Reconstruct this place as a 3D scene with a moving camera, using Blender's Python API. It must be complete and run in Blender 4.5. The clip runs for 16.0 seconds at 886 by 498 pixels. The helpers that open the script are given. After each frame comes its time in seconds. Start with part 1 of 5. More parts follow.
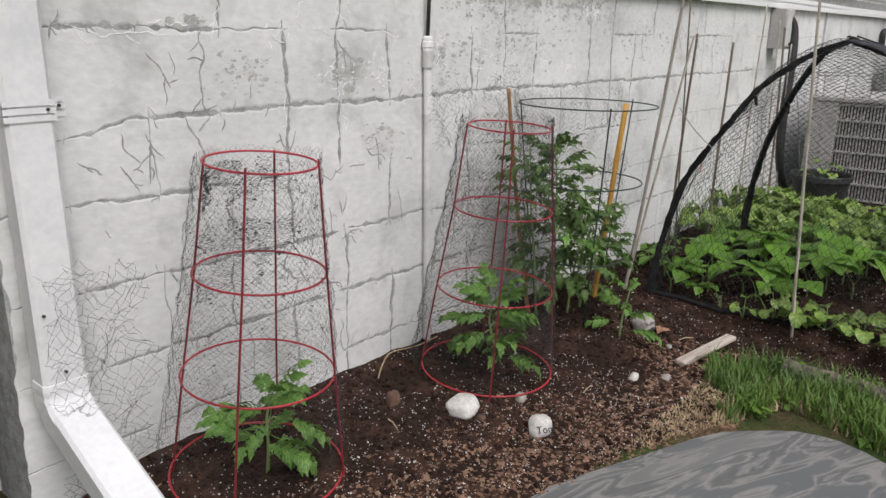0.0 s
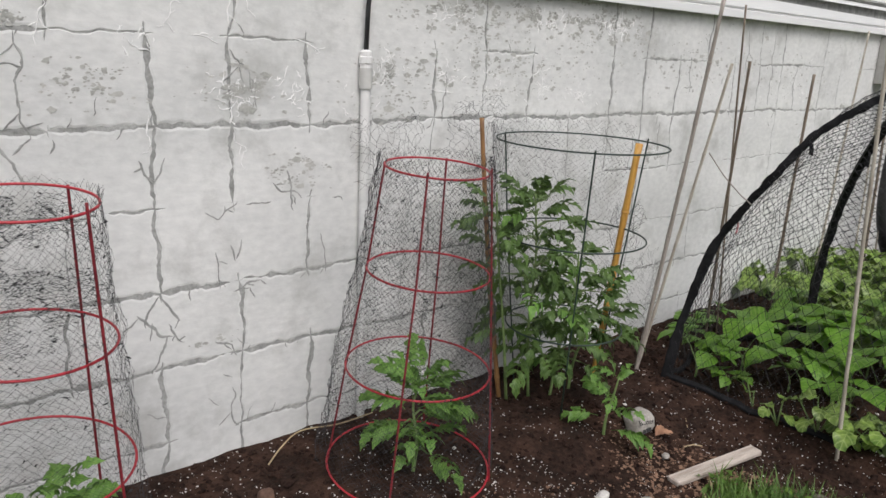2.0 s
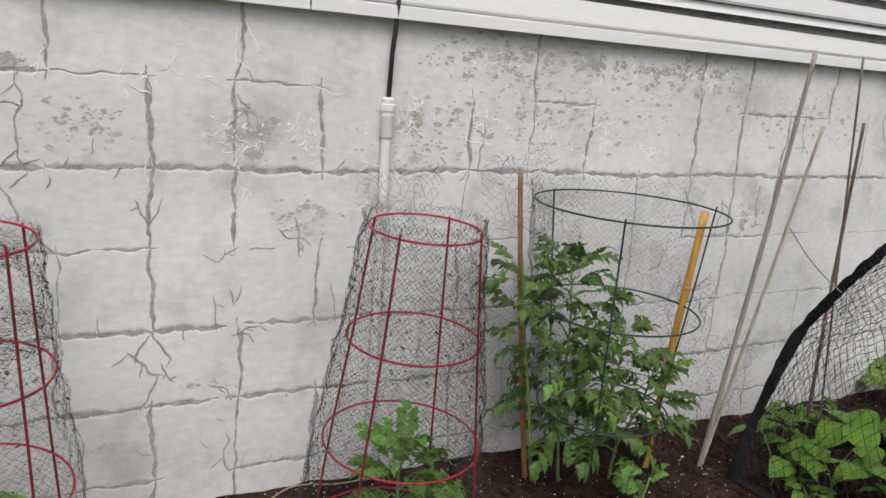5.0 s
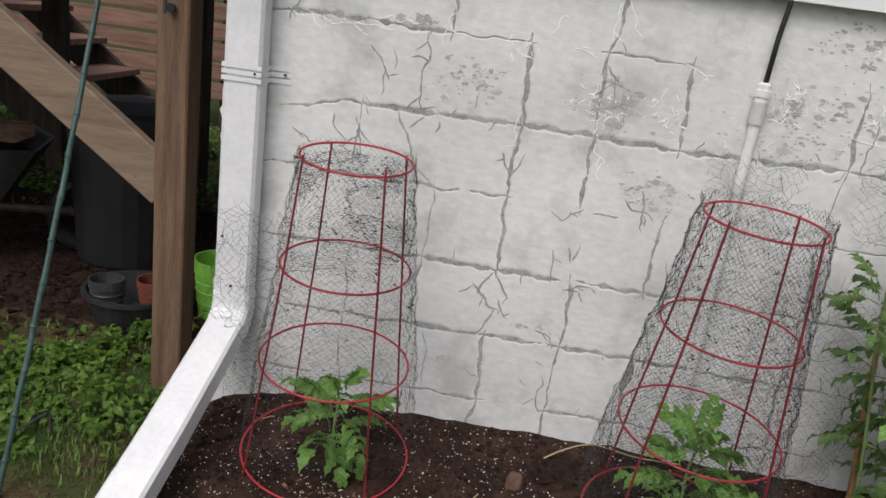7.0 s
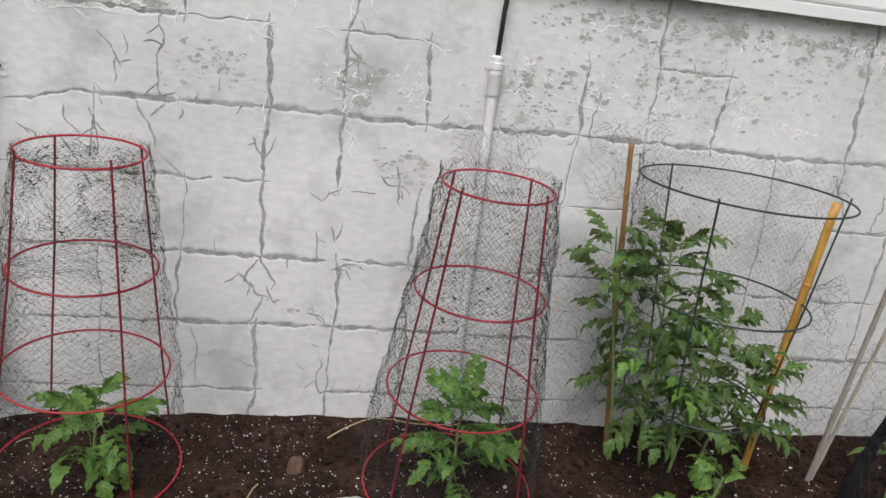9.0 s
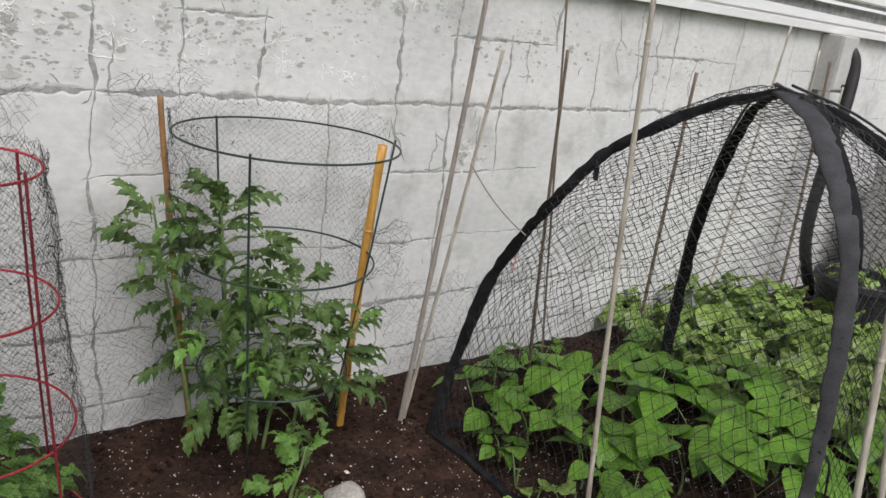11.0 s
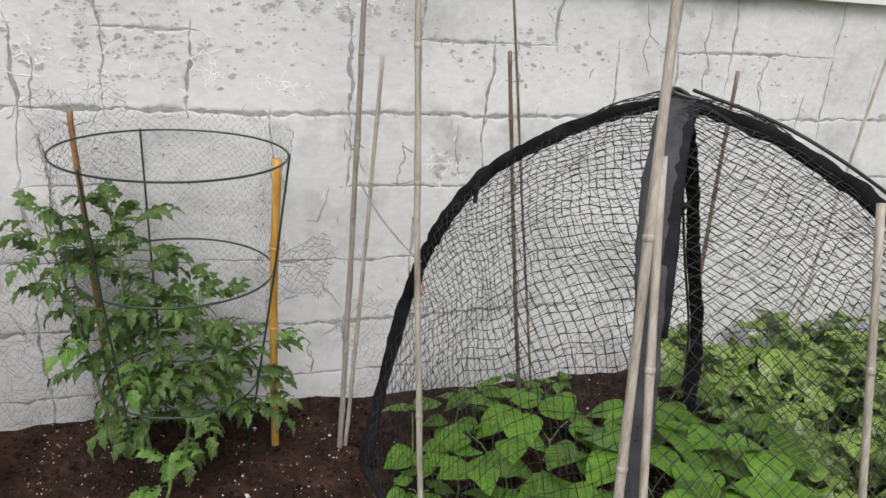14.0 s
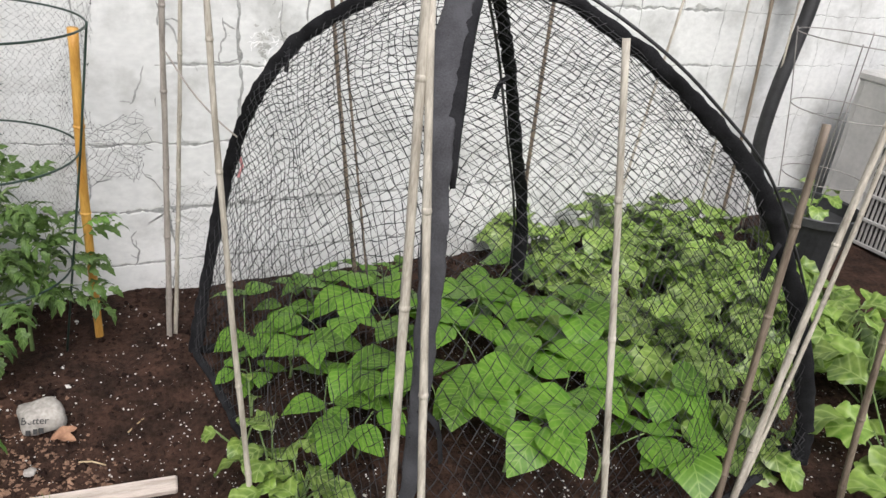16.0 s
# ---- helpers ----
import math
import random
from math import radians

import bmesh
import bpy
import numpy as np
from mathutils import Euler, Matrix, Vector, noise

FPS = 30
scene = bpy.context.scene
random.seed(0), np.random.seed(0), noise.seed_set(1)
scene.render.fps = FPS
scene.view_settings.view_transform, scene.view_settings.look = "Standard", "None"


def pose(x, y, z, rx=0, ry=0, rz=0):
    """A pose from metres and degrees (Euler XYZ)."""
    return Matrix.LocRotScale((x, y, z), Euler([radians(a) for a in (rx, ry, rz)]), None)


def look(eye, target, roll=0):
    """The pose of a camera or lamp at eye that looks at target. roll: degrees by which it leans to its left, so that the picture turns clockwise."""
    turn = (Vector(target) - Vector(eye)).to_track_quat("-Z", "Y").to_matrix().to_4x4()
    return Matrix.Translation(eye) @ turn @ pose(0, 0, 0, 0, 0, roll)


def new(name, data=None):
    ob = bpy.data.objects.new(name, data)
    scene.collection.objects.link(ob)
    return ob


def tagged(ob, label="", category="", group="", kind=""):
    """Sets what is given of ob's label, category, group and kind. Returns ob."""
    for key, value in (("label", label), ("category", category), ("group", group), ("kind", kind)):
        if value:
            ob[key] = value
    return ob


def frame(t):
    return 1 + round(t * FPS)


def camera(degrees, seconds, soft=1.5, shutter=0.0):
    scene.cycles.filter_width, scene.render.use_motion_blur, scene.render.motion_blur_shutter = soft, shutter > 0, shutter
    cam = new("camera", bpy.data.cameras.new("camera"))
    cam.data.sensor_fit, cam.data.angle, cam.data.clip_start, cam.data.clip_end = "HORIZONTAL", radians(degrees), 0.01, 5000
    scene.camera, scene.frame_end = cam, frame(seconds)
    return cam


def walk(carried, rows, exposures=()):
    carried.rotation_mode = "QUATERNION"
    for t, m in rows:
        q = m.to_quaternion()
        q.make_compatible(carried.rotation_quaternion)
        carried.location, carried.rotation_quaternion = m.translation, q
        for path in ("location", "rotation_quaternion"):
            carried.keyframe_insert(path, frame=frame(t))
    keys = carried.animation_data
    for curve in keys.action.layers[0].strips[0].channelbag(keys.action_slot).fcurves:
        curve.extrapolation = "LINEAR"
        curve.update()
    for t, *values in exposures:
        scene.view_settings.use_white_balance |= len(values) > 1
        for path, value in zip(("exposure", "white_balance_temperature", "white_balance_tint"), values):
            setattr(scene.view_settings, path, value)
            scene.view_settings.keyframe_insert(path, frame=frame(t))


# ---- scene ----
cam = camera(60.9, 16.0)
PATH = [
    (0, (-1.911, -1.737, 1.094), (-0.453, -0.481, 0.549), 0.5),
    (0.5, (-1.672, -1.721, 1.101), (-0.185, -0.487, 0.585), 1.0),
    (1, (-1.453, -1.816, 1.1), (-0.122, -0.41, 0.598), 1.2),
    (1.5, (-1.285, -1.861, 1.102), (-0.05, -0.37, 0.6), 1.3),
    (2, (-1.167, -1.755, 1.096), (0.081, -0.276, 0.59), 2.6),
    (2.5, (-1.063, -1.749, 1.109), (0.154, -0.239, 0.622), 2.5),
    (3, (-0.949, -1.797, 1.124), (0.122, -0.171, 0.663), 1.8),
    (3.2, (-0.915, -1.831, 1.12), (0.126, -0.179, 0.688), 1.8),
    (5.3, (-0.699, -1.855, 1.17), (0.072, -0.069, 0.707), 5.7),
    (5.5, (-0.676, -1.885, 1.176), (-0.128, -0.021, 0.702), 8.1),
    (6, (-0.593, -1.948, 1.165), (-0.517, -0.041, 0.568), 8.8),
    (6.5, (-0.599, -1.967, 1.166), (-0.777, -0.072, 0.551), 7.9),
    (7, (-0.594, -1.962, 1.161), (-0.72, -0.06, 0.556), 8.0),
    (7.5, (-0.576, -1.968, 1.152), (-0.625, -0.058, 0.56), 7.8),
    (8, (-0.514, -1.977, 1.155), (-0.394, -0.067, 0.577), 7.6),
    (8.5, (-0.457, -1.986, 1.16), (-0.172, -0.091, 0.588), 7.4),
    (9, (-0.439, -1.974, 1.166), (-0.095, -0.091, 0.585), 6.9),
    (9.5, (-0.442, -1.919, 1.152), (0.134, -0.093, 0.574), 6.6),
    (10, (-0.401, -1.816, 1.171), (0.66, -0.223, 0.59), 7.1),
    (10.2, (-0.387, -1.805, 1.166), (0.812, -0.31, 0.594), 7.4),
    (12.3, (0.347, -1.974, 1.203), (1.438, -0.431, 0.547), 6.4),
    (12.5, (0.372, -1.958, 1.215), (1.443, -0.408, 0.544), 6.5),
    (13, (0.463, -1.968, 1.217), (1.359, -0.314, 0.538), 5.0),
    (13.5, (0.588, -2.033, 1.228), (1.261, -0.27, 0.565), 3.9),
    (14, (0.65, -2.062, 1.241), (1.276, -0.277, 0.59), 3.9),
    (14.5, (0.68, -2.095, 1.241), (1.308, -0.301, 0.618), 3.7),
    (15, (0.723, -2.119, 1.22), (1.493, -0.391, 0.572), 4.9),
    (15.5, (0.734, -2.126, 1.202), (1.639, -0.502, 0.463), 5.9),
    (16, (0.737, -2.133, 1.183), (1.665, -0.576, 0.338), 6.9),
]
walk(cam, [(t, look(eye, target, roll)) for t, eye, target, roll in PATH], [(0, 0.07, 6350, 12), (3, 0.03, 6350, 12), (6, -0.04, 6350, 12), (9, 0.02, 6350, 12), (10.2, 0.06, 6350, 12), (12.3, 0.13, 6350, 12), (14.5, 0.17, 6350, 12), (15.1, 0.17, 6350, 12), (15.5, 0.31, 6350, 12), (16, 0.58, 6350, 12)])

# ---- light ----
world = bpy.data.worlds.new("overcast_sky")
scene.world = world
world.use_nodes = True
wn, wl = world.node_tree.nodes, world.node_tree.links
sky = wn.new("ShaderNodeTexSky")
sky.sky_type, sky.sun_disc = "NISHITA", False
sky.sun_elevation, sky.sun_rotation = radians(52), radians(200)
sky.air_density, sky.dust_density, sky.ozone_density = 1.0, 6.0, 1.0
grey = wn.new("ShaderNodeHueSaturation")
grey.inputs["Saturation"].default_value = 0.45
wl.new(sky.outputs[0], grey.inputs["Color"])
wl.new(grey.outputs[0], wn["Background"].inputs["Color"])
wn["Background"].inputs["Strength"].default_value = 0.12
sun = new("sun", bpy.data.lights.new("sun", "SUN"))
sun.data.energy, sun.data.angle, sun.data.color = 1.2, radians(35), (1.0, 0.985, 0.965)
sun.matrix_world = look((-1.2, -4.0, 6.0), (0, 0, 0))


# ---- building blocks ----
class Geo:
    """Collects vertices and faces of one mesh."""

    def __init__(self):
        self.v, self.f = [], []

    def add(self, vs, fs):
        n = len(self.v)
        self.v += [tuple(p) for p in vs]
        self.f += [tuple(n + i for i in q) for q in fs]

    def tube(self, pts, r, sides=6, caps=True, flat=1.0, wide=None):
        pts = [Vector(p) for p in pts]
        n = len(pts)
        rr = r if isinstance(r, (list, tuple)) else [r] * n
        vs, fs, side = [], [], Vector(wide) if wide else None
        for i, p in enumerate(pts):
            d = (pts[min(i + 1, n - 1)] - pts[max(i - 1, 0)]).normalized()
            if side is None:
                side = d.orthogonal().normalized()
            side = (side - d * side.dot(d)).normalized()
            up = d.cross(side)
            for k in range(sides):
                a = 2 * math.pi * k / sides
                vs.append(p + side * (math.cos(a) * rr[i]) + up * (math.sin(a) * rr[i] * flat))
        for i in range(n - 1):
            for k in range(sides):
                k2 = (k + 1) % sides
                fs.append((i * sides + k, i * sides + k2, (i + 1) * sides + k2, (i + 1) * sides + k))
        if caps:
            fs.append(tuple(range(sides - 1, -1, -1)))
            fs.append(tuple((n - 1) * sides + k for k in range(sides)))
        self.add(vs, fs)

    def ring(self, m, radius, r, segs=36, sides=6):
        vs, fs = [], []
        for i in range(segs):
            a = 2 * math.pi * i / segs
            for k in range(sides):
                b = 2 * math.pi * k / sides
                q = radius + r * math.cos(b)
                vs.append(m @ Vector((q * math.cos(a), q * math.sin(a), r * math.sin(b))))
        for i in range(segs):
            for k in range(sides):
                i2, k2 = (i + 1) % segs, (k + 1) % sides
                fs.append((i * sides + k, i2 * sides + k, i2 * sides + k2, i * sides + k2))
        self.add(vs, fs)

    def box(self, m, sx, sy, sz, bevel=0.003):
        """A chamfered box, centred on m."""
        hx, hy, hz = sx / 2, sy / 2, sz / 2
        b = min(bevel, hx * 0.8, hy * 0.8, hz * 0.8)
        bm = bmesh.new()
        bmesh.ops.create_cube(bm, size=1)
        bmesh.ops.scale(bm, vec=(sx, sy, sz), verts=bm.verts)
        if b > 0:
            bmesh.ops.bevel(bm, geom=bm.edges[:], offset=b, segments=1, affect="EDGES")
        bm.verts.index_update()
        self.add([m @ v.co for v in bm.verts], [[v.index for v in q.verts] for q in bm.faces])
        bm.free()

    def lathe(self, m, profile, segs=28):
        """Turns a profile of (radius, height) about the z axis of m."""
        vs, fs, n = [], [], len(profile)
        for i in range(segs):
            a = 2 * math.pi * i / segs
            vs += [m @ Vector((r * math.cos(a), r * math.sin(a), z)) for r, z in profile]
        for i in range(segs):
            j = (i + 1) % segs
            fs += [(i * n + k, j * n + k, j * n + k + 1, i * n + k + 1) for k in range(n - 1)]
        self.add(vs, fs)

    def mesh(self, name, mat, smooth=False):
        me = bpy.data.meshes.new(name)
        me.from_pydata(self.v, [], self.f)
        me.materials.append(mat)
        if smooth:
            me.polygons.foreach_set("use_smooth", [True] * len(me.polygons))
        me.update()
        return me


def part(name, geo, mat, parent, label="", smooth=False, at=None):
    """One mesh object under a thing or a part."""
    ob = new(name, geo.mesh(name, mat, smooth) if isinstance(geo, Geo) else geo)
    ob.parent = parent
    if at is not None:
        ob.matrix_basis = at
    return tagged(ob, label)


def thing(name, label, category, at=None, group="", kind=""):
    """An Empty at the base of a thing, to parent its parts."""
    ob = new(name)
    ob.empty_display_size = 0.1
    if at is not None:
        ob.matrix_basis = at
    return tagged(ob, label, category, group, kind)


def single(name, geo, mat, label, category, group="", kind="", smooth=False, at=None):
    """A thing that is one mesh."""
    ob = new(name, geo.mesh(name, mat, smooth))
    if at is not None:
        ob.matrix_basis = at
    return tagged(ob, label, category, group, kind)


def smooth_path(pts, n):
    """A Catmull-Rom curve through the points."""
    pts = [Vector(p) for p in pts]
    ext = [2 * pts[0] - pts[1]] + pts + [2 * pts[-1] - pts[-2]]
    out, m = [], len(pts) - 1
    for i in range(n + 1):
        u = i / n * m
        k = min(int(u), m - 1)
        t = u - k
        a, b, c, d = ext[k:k + 4]
        out.append(0.5 * ((2 * b) + (c - a) * t + (2 * a - 5 * b + 4 * c - d) * t * t + (3 * b - a - 3 * c + d) * t ** 3))
    return out


def lerp(a, b, t):
    return a + (b - a) * t


def step(a, b, x):
    t = max(0.0, min(1.0, (x - a) / (b - a)))
    return t * t * (3 - 2 * t)


# ---- materials ----
def material(name, dark, light, rough=0.8, scale=8.0, fine=90.0, bump=0.2, depth=0.004, metal=0.0, spots=None, stretch=(1, 1, 1), spread=0.0, glow=0.0, spec=0.5):
    """A surface of two colours mixed at two scales, with fine relief. spots: (colour, scale, low, high). spread: how far copies differ."""
    m = bpy.data.materials.new(name)
    m.use_nodes = True
    n, l = m.node_tree.nodes, m.node_tree.links
    p = n["Principled BSDF"]
    co = n.new("ShaderNodeTexCoord")
    mp = n.new("ShaderNodeMapping")
    mp.inputs["Scale"].default_value = stretch
    l.new(co.outputs["Object"], mp.inputs[0])
    big, small = n.new("ShaderNodeTexNoise"), n.new("ShaderNodeTexNoise")
    for q, s in ((big, scale), (small, fine)):
        q.inputs["Scale"].default_value = s
        q.inputs["Detail"].default_value = 6
        l.new(mp.outputs[0], q.inputs["Vector"])
    add = n.new("ShaderNodeMath")
    add.operation = "MULTIPLY_ADD"
    l.new(small.outputs[0], add.inputs[0])
    add.inputs[1].default_value = 0.6
    l.new(big.outputs[0], add.inputs[2])
    ramp = n.new("ShaderNodeValToRGB")
    ramp.color_ramp.elements[0].position, ramp.color_ramp.elements[0].color = 0.58, (*dark, 1)
    ramp.color_ramp.elements[1].position, ramp.color_ramp.elements[1].color = 1.0, (*light, 1)
    l.new(add.outputs[0], ramp.inputs[0])
    colour = ramp.outputs[0]
    if spots:
        c, s, lo, hi = spots
        q = n.new("ShaderNodeTexNoise")
        q.inputs["Scale"].default_value, q.inputs["Detail"].default_value, q.inputs["Roughness"].default_value = s, 8, 0.65
        l.new(co.outputs["Object"], q.inputs["Vector"])
        r = n.new("ShaderNodeMapRange")
        r.inputs["From Min"].default_value, r.inputs["From Max"].default_value = lo, hi
        l.new(q.outputs[0], r.inputs[0])
        mix = n.new("ShaderNodeMix")
        mix.data_type = "RGBA"
        l.new(r.outputs[0], mix.inputs["Factor"])
        l.new(colour, mix.inputs["A"])
        mix.inputs["B"].default_value = (*c, 1)
        colour = mix.outputs["Result"]
    if spread:
        info = n.new("ShaderNodeObjectInfo")
        r = n.new("ShaderNodeMapRange")
        r.inputs["To Min"].default_value, r.inputs["To Max"].default_value = 1 - spread, 1 + spread
        l.new(info.outputs["Random"], r.inputs[0])
        h = n.new("ShaderNodeHueSaturation")
        l.new(r.outputs[0], h.inputs["Value"])
        l.new(colour, h.inputs["Color"])
        colour = h.outputs[0]
    l.new(colour, p.inputs["Base Color"])
    p.inputs["Roughness"].default_value, p.inputs["Metallic"].default_value = rough, metal
    p.inputs["Specular IOR Level"].default_value = spec
    b = n.new("ShaderNodeBump")
    b.inputs["Strength"].default_value, b.inputs["Distance"].default_value = bump, depth
    l.new(add.outputs[0], b.inputs["Height"])
    l.new(b.outputs[0], p.inputs["Normal"])
    return m


def leaf_material(name, dark, light, vein, veins=55.0, rough=0.5, spec=0.35, spread=0.22, bump=0.3, fine=120):
    """A leaf, with paler side veins slanting off its midrib (local y), letting some light through."""
    m = material(name, dark, light, rough=rough, scale=14, fine=fine, bump=bump, depth=0.003, spread=spread, spec=spec)
    n, l = m.node_tree.nodes, m.node_tree.links
    p, out = n["Principled BSDF"], n["Material Output"]
    base = p.inputs["Base Color"].links[0].from_socket
    co = n.new("ShaderNodeTexCoord")
    xyz = n.new("ShaderNodeSeparateXYZ")
    l.new(co.outputs["Object"], xyz.inputs[0])

    def calc(op, a, b=None):
        q = n.new("ShaderNodeMath")
        q.operation = op
        for i, s in enumerate((a, b)):
            if s is None:
                continue
            if isinstance(s, (int, float)):
                q.inputs[i].default_value = s
            else:
                l.new(s, q.inputs[i])
        return q.outputs[0]
    across = calc("ABSOLUTE", xyz.outputs[0])
    slant = calc("SUBTRACT", xyz.outputs[1], calc("MULTIPLY", across, 0.9))
    rib = calc("POWER", calc("ABSOLUTE", calc("COSINE", calc("MULTIPLY", slant, veins * 3.0))), 14.0)
    mid = calc("LESS_THAN", across, 0.0012)
    f = calc("MULTIPLY", calc("MAXIMUM", rib, mid), 0.4)
    mix = n.new("ShaderNodeMix")
    mix.data_type = "RGBA"
    l.new(f, mix.inputs["Factor"])
    l.new(base, mix.inputs["A"])
    mix.inputs["B"].default_value = (*vein, 1)
    l.new(mix.outputs["Result"], p.inputs["Base Color"])
    tr = n.new("ShaderNodeBsdfTranslucent")
    l.new(mix.outputs["Result"], tr.inputs["Color"])
    ms = n.new("ShaderNodeMixShader")
    ms.inputs[0].default_value = 0.3
    l.new(p.outputs[0], ms.inputs[1])
    l.new(tr.outputs[0], ms.inputs[2])
    l.new(ms.outputs[0], out.inputs["Surface"])
    return m


STUCCO = material("painted_stucco", (0.57, 0.58, 0.57), (0.75, 0.755, 0.74), rough=0.85, scale=2.2, fine=46, bump=0.5, depth=0.005, spots=((0.37, 0.375, 0.355), 4.2, 0.51, 0.76), stretch=(0.7, 1, 1.3))
JOINT = material("grey_joint", (0.22, 0.225, 0.215), (0.42, 0.425, 0.41), rough=0.95, scale=26, fine=120, bump=0.7)
CRACK = material("grey_crack_filler", (0.22, 0.225, 0.215), (0.42, 0.425, 0.41), rough=0.85, scale=24, fine=140, bump=0.4)
MILDEW = material("grey_mildew", (0.33, 0.335, 0.31), (0.54, 0.54, 0.51), rough=0.9, scale=20, fine=150, bump=0.2)
FLAKE = material("white_paint_flake", (0.80, 0.80, 0.79), (0.92, 0.92, 0.91), rough=0.7, scale=20, fine=150, bump=0.3)
SIDING = material("white_vinyl", (0.76, 0.77, 0.77), (0.84, 0.84, 0.83), rough=0.45, scale=2, fine=40, bump=0.08, stretch=(0.3, 1, 4))
WHITE_METAL = material("white_painted_metal", (0.66, 0.67, 0.68), (0.80, 0.80, 0.80), rough=0.45, scale=6, fine=70, bump=0.08, spots=((0.42, 0.42, 0.40), 9, 0.66, 0.8))
PVC = material("white_pvc", (0.70, 0.70, 0.69), (0.80, 0.80, 0.79), rough=0.4, scale=12, fine=60, bump=0.05)
PVC_GREY = material("grey_pvc", (0.48, 0.48, 0.46), (0.60, 0.60, 0.58), rough=0.5, scale=12, fine=60, bump=0.1)
BLACK = material("black_rubber", (0.012, 0.012, 0.013), (0.03, 0.03, 0.032), rough=0.55, scale=20, fine=120, bump=0.15)
FABRIC = material("black_webbing", (0.008, 0.008, 0.009), (0.022, 0.022, 0.024), rough=0.95, scale=25, fine=400, bump=0.6, depth=0.002, spec=0.15)
FABRIC_GREY = material("faded_webbing", (0.025, 0.025, 0.028), (0.06, 0.06, 0.066), rough=0.9, scale=25, fine=400, bump=0.6, depth=0.002)
NET = material("black_net", (0.010, 0.010, 0.011), (0.025, 0.025, 0.027), rough=0.8, scale=30, fine=90, bump=0)
NET_FINE = material("thin_net", (0.014, 0.014, 0.015), (0.035, 0.035, 0.037), rough=0.8, scale=30, fine=90, bump=0)
RED = material("red_coated_wire", (0.30, 0.012, 0.022), (0.48, 0.03, 0.045), rough=0.4, scale=14, fine=120, bump=0.15)
RED_DULL = material("dull_dark_red_wire", (0.13, 0.008, 0.014), (0.27, 0.02, 0.03), rough=0.5, scale=14, fine=120, bump=0.15)
GREEN_WIRE = material("dark_green_wire", (0.012, 0.028, 0.022), (0.03, 0.055, 0.042), rough=0.45, scale=14, fine=120, bump=0.1)
GALV = material("rusty_wire", (0.20, 0.19, 0.18), (0.36, 0.34, 0.32), rough=0.6, metal=0.4, scale=14, fine=120, bump=0.1)
CLOD = material("dark_soil", (0.010, 0.006, 0.005), (0.042, 0.025, 0.019), rough=1.0, scale=20, fine=160, bump=0.8, spec=0.1)
CHIP = material("wood_chip", (0.07, 0.036, 0.022), (0.28, 0.17, 0.11), rough=0.95, scale=30, fine=160, bump=0.4)
PERLITE = material("white_perlite", (0.44, 0.42, 0.39), (0.72, 0.70, 0.66), rough=0.9, scale=50, fine=200, bump=0.3)
STONE = material("pale_stone", (0.20, 0.185, 0.165), (0.45, 0.425, 0.385), rough=0.85, scale=16, fine=120, bump=0.6, spots=((0.22, 0.20, 0.18), 26, 0.60, 0.72))
WHITE_STONE = material("white_stone", (0.40, 0.385, 0.36), (0.70, 0.68, 0.64), rough=0.85, scale=16, fine=120, bump=0.6, spots=((0.26, 0.24, 0.21), 26, 0.60, 0.72))
INK = material("black_paint_marker", (0.01, 0.01, 0.01), (0.03, 0.03, 0.03), rough=0.6, bump=0)
SANDSTONE = material("brown_stone", (0.06, 0.032, 0.022), (0.14, 0.08, 0.055), rough=0.9, scale=20, fine=130, bump=0.5)
PALE_WOOD = material("weathered_board", (0.30, 0.25, 0.21), (0.58, 0.51, 0.45), rough=0.85, scale=6, fine=60, bump=0.4, stretch=(1, 14, 14))
LOGWOOD = material("grey_driftwood", (0.07, 0.055, 0.045), (0.24, 0.20, 0.17), rough=0.95, scale=5, fine=40, bump=0.9, depth=0.01, stretch=(1, 9, 9))
TIMBER = material("treated_timber", (0.085, 0.050, 0.030), (0.19, 0.115, 0.068), rough=0.8, scale=4, fine=40, bump=0.3, stretch=(10, 10, 0.7), spots=((0.07, 0.04, 0.025), 9, 0.66, 0.75))
BRACE = material("pale_timber", (0.15, 0.105, 0.070), (0.26, 0.19, 0.13), rough=0.8, scale=3, fine=30, bump=0.3, stretch=(0.7, 10, 10), spots=((0.14, 0.08, 0.05), 11, 0.68, 0.76))
STEPWOOD = material("reddish_step_wood", (0.12, 0.062, 0.044), (0.26, 0.15, 0.11), rough=0.8, scale=4, fine=40, bump=0.3, stretch=(0.8, 10, 10), spread=0.15)
# very dark brown, for rear posts, joists, stringers, legs and handles
DARKWOOD = material("dark_brown_wood", (0.018, 0.013, 0.010), (0.06, 0.045, 0.035), rough=0.8, scale=5, fine=50, bump=0.4, stretch=(6, 6, 1))
BAMBOO = material("pale_bamboo", (0.27, 0.24, 0.195), (0.56, 0.52, 0.44), rough=0.55, scale=10, fine=60, bump=0.25, stretch=(9, 9, 1))
BAMBOO_GREY = material("grey_bamboo", (0.22, 0.195, 0.17), (0.42, 0.38, 0.34), rough=0.6, scale=10, fine=60, bump=0.25, stretch=(9, 9, 1))
BAMBOO_DARK = material("brown_bamboo", (0.10, 0.075, 0.055), (0.25, 0.20, 0.15), rough=0.6, scale=10, fine=60, bump=0.25, stretch=(9, 9, 1))
BAMBOO_GOLD = material("golden_bamboo", (0.42, 0.20, 0.035), (0.66, 0.38, 0.09), rough=0.45, scale=8, fine=60, bump=0.2, stretch=(9, 9, 1))
BAMBOO_RUST = material("orange_brown_bamboo", (0.17, 0.085, 0.033), (0.43, 0.23, 0.085), rough=0.5, scale=5, fine=60, bump=0.25, stretch=(6, 6, 1))
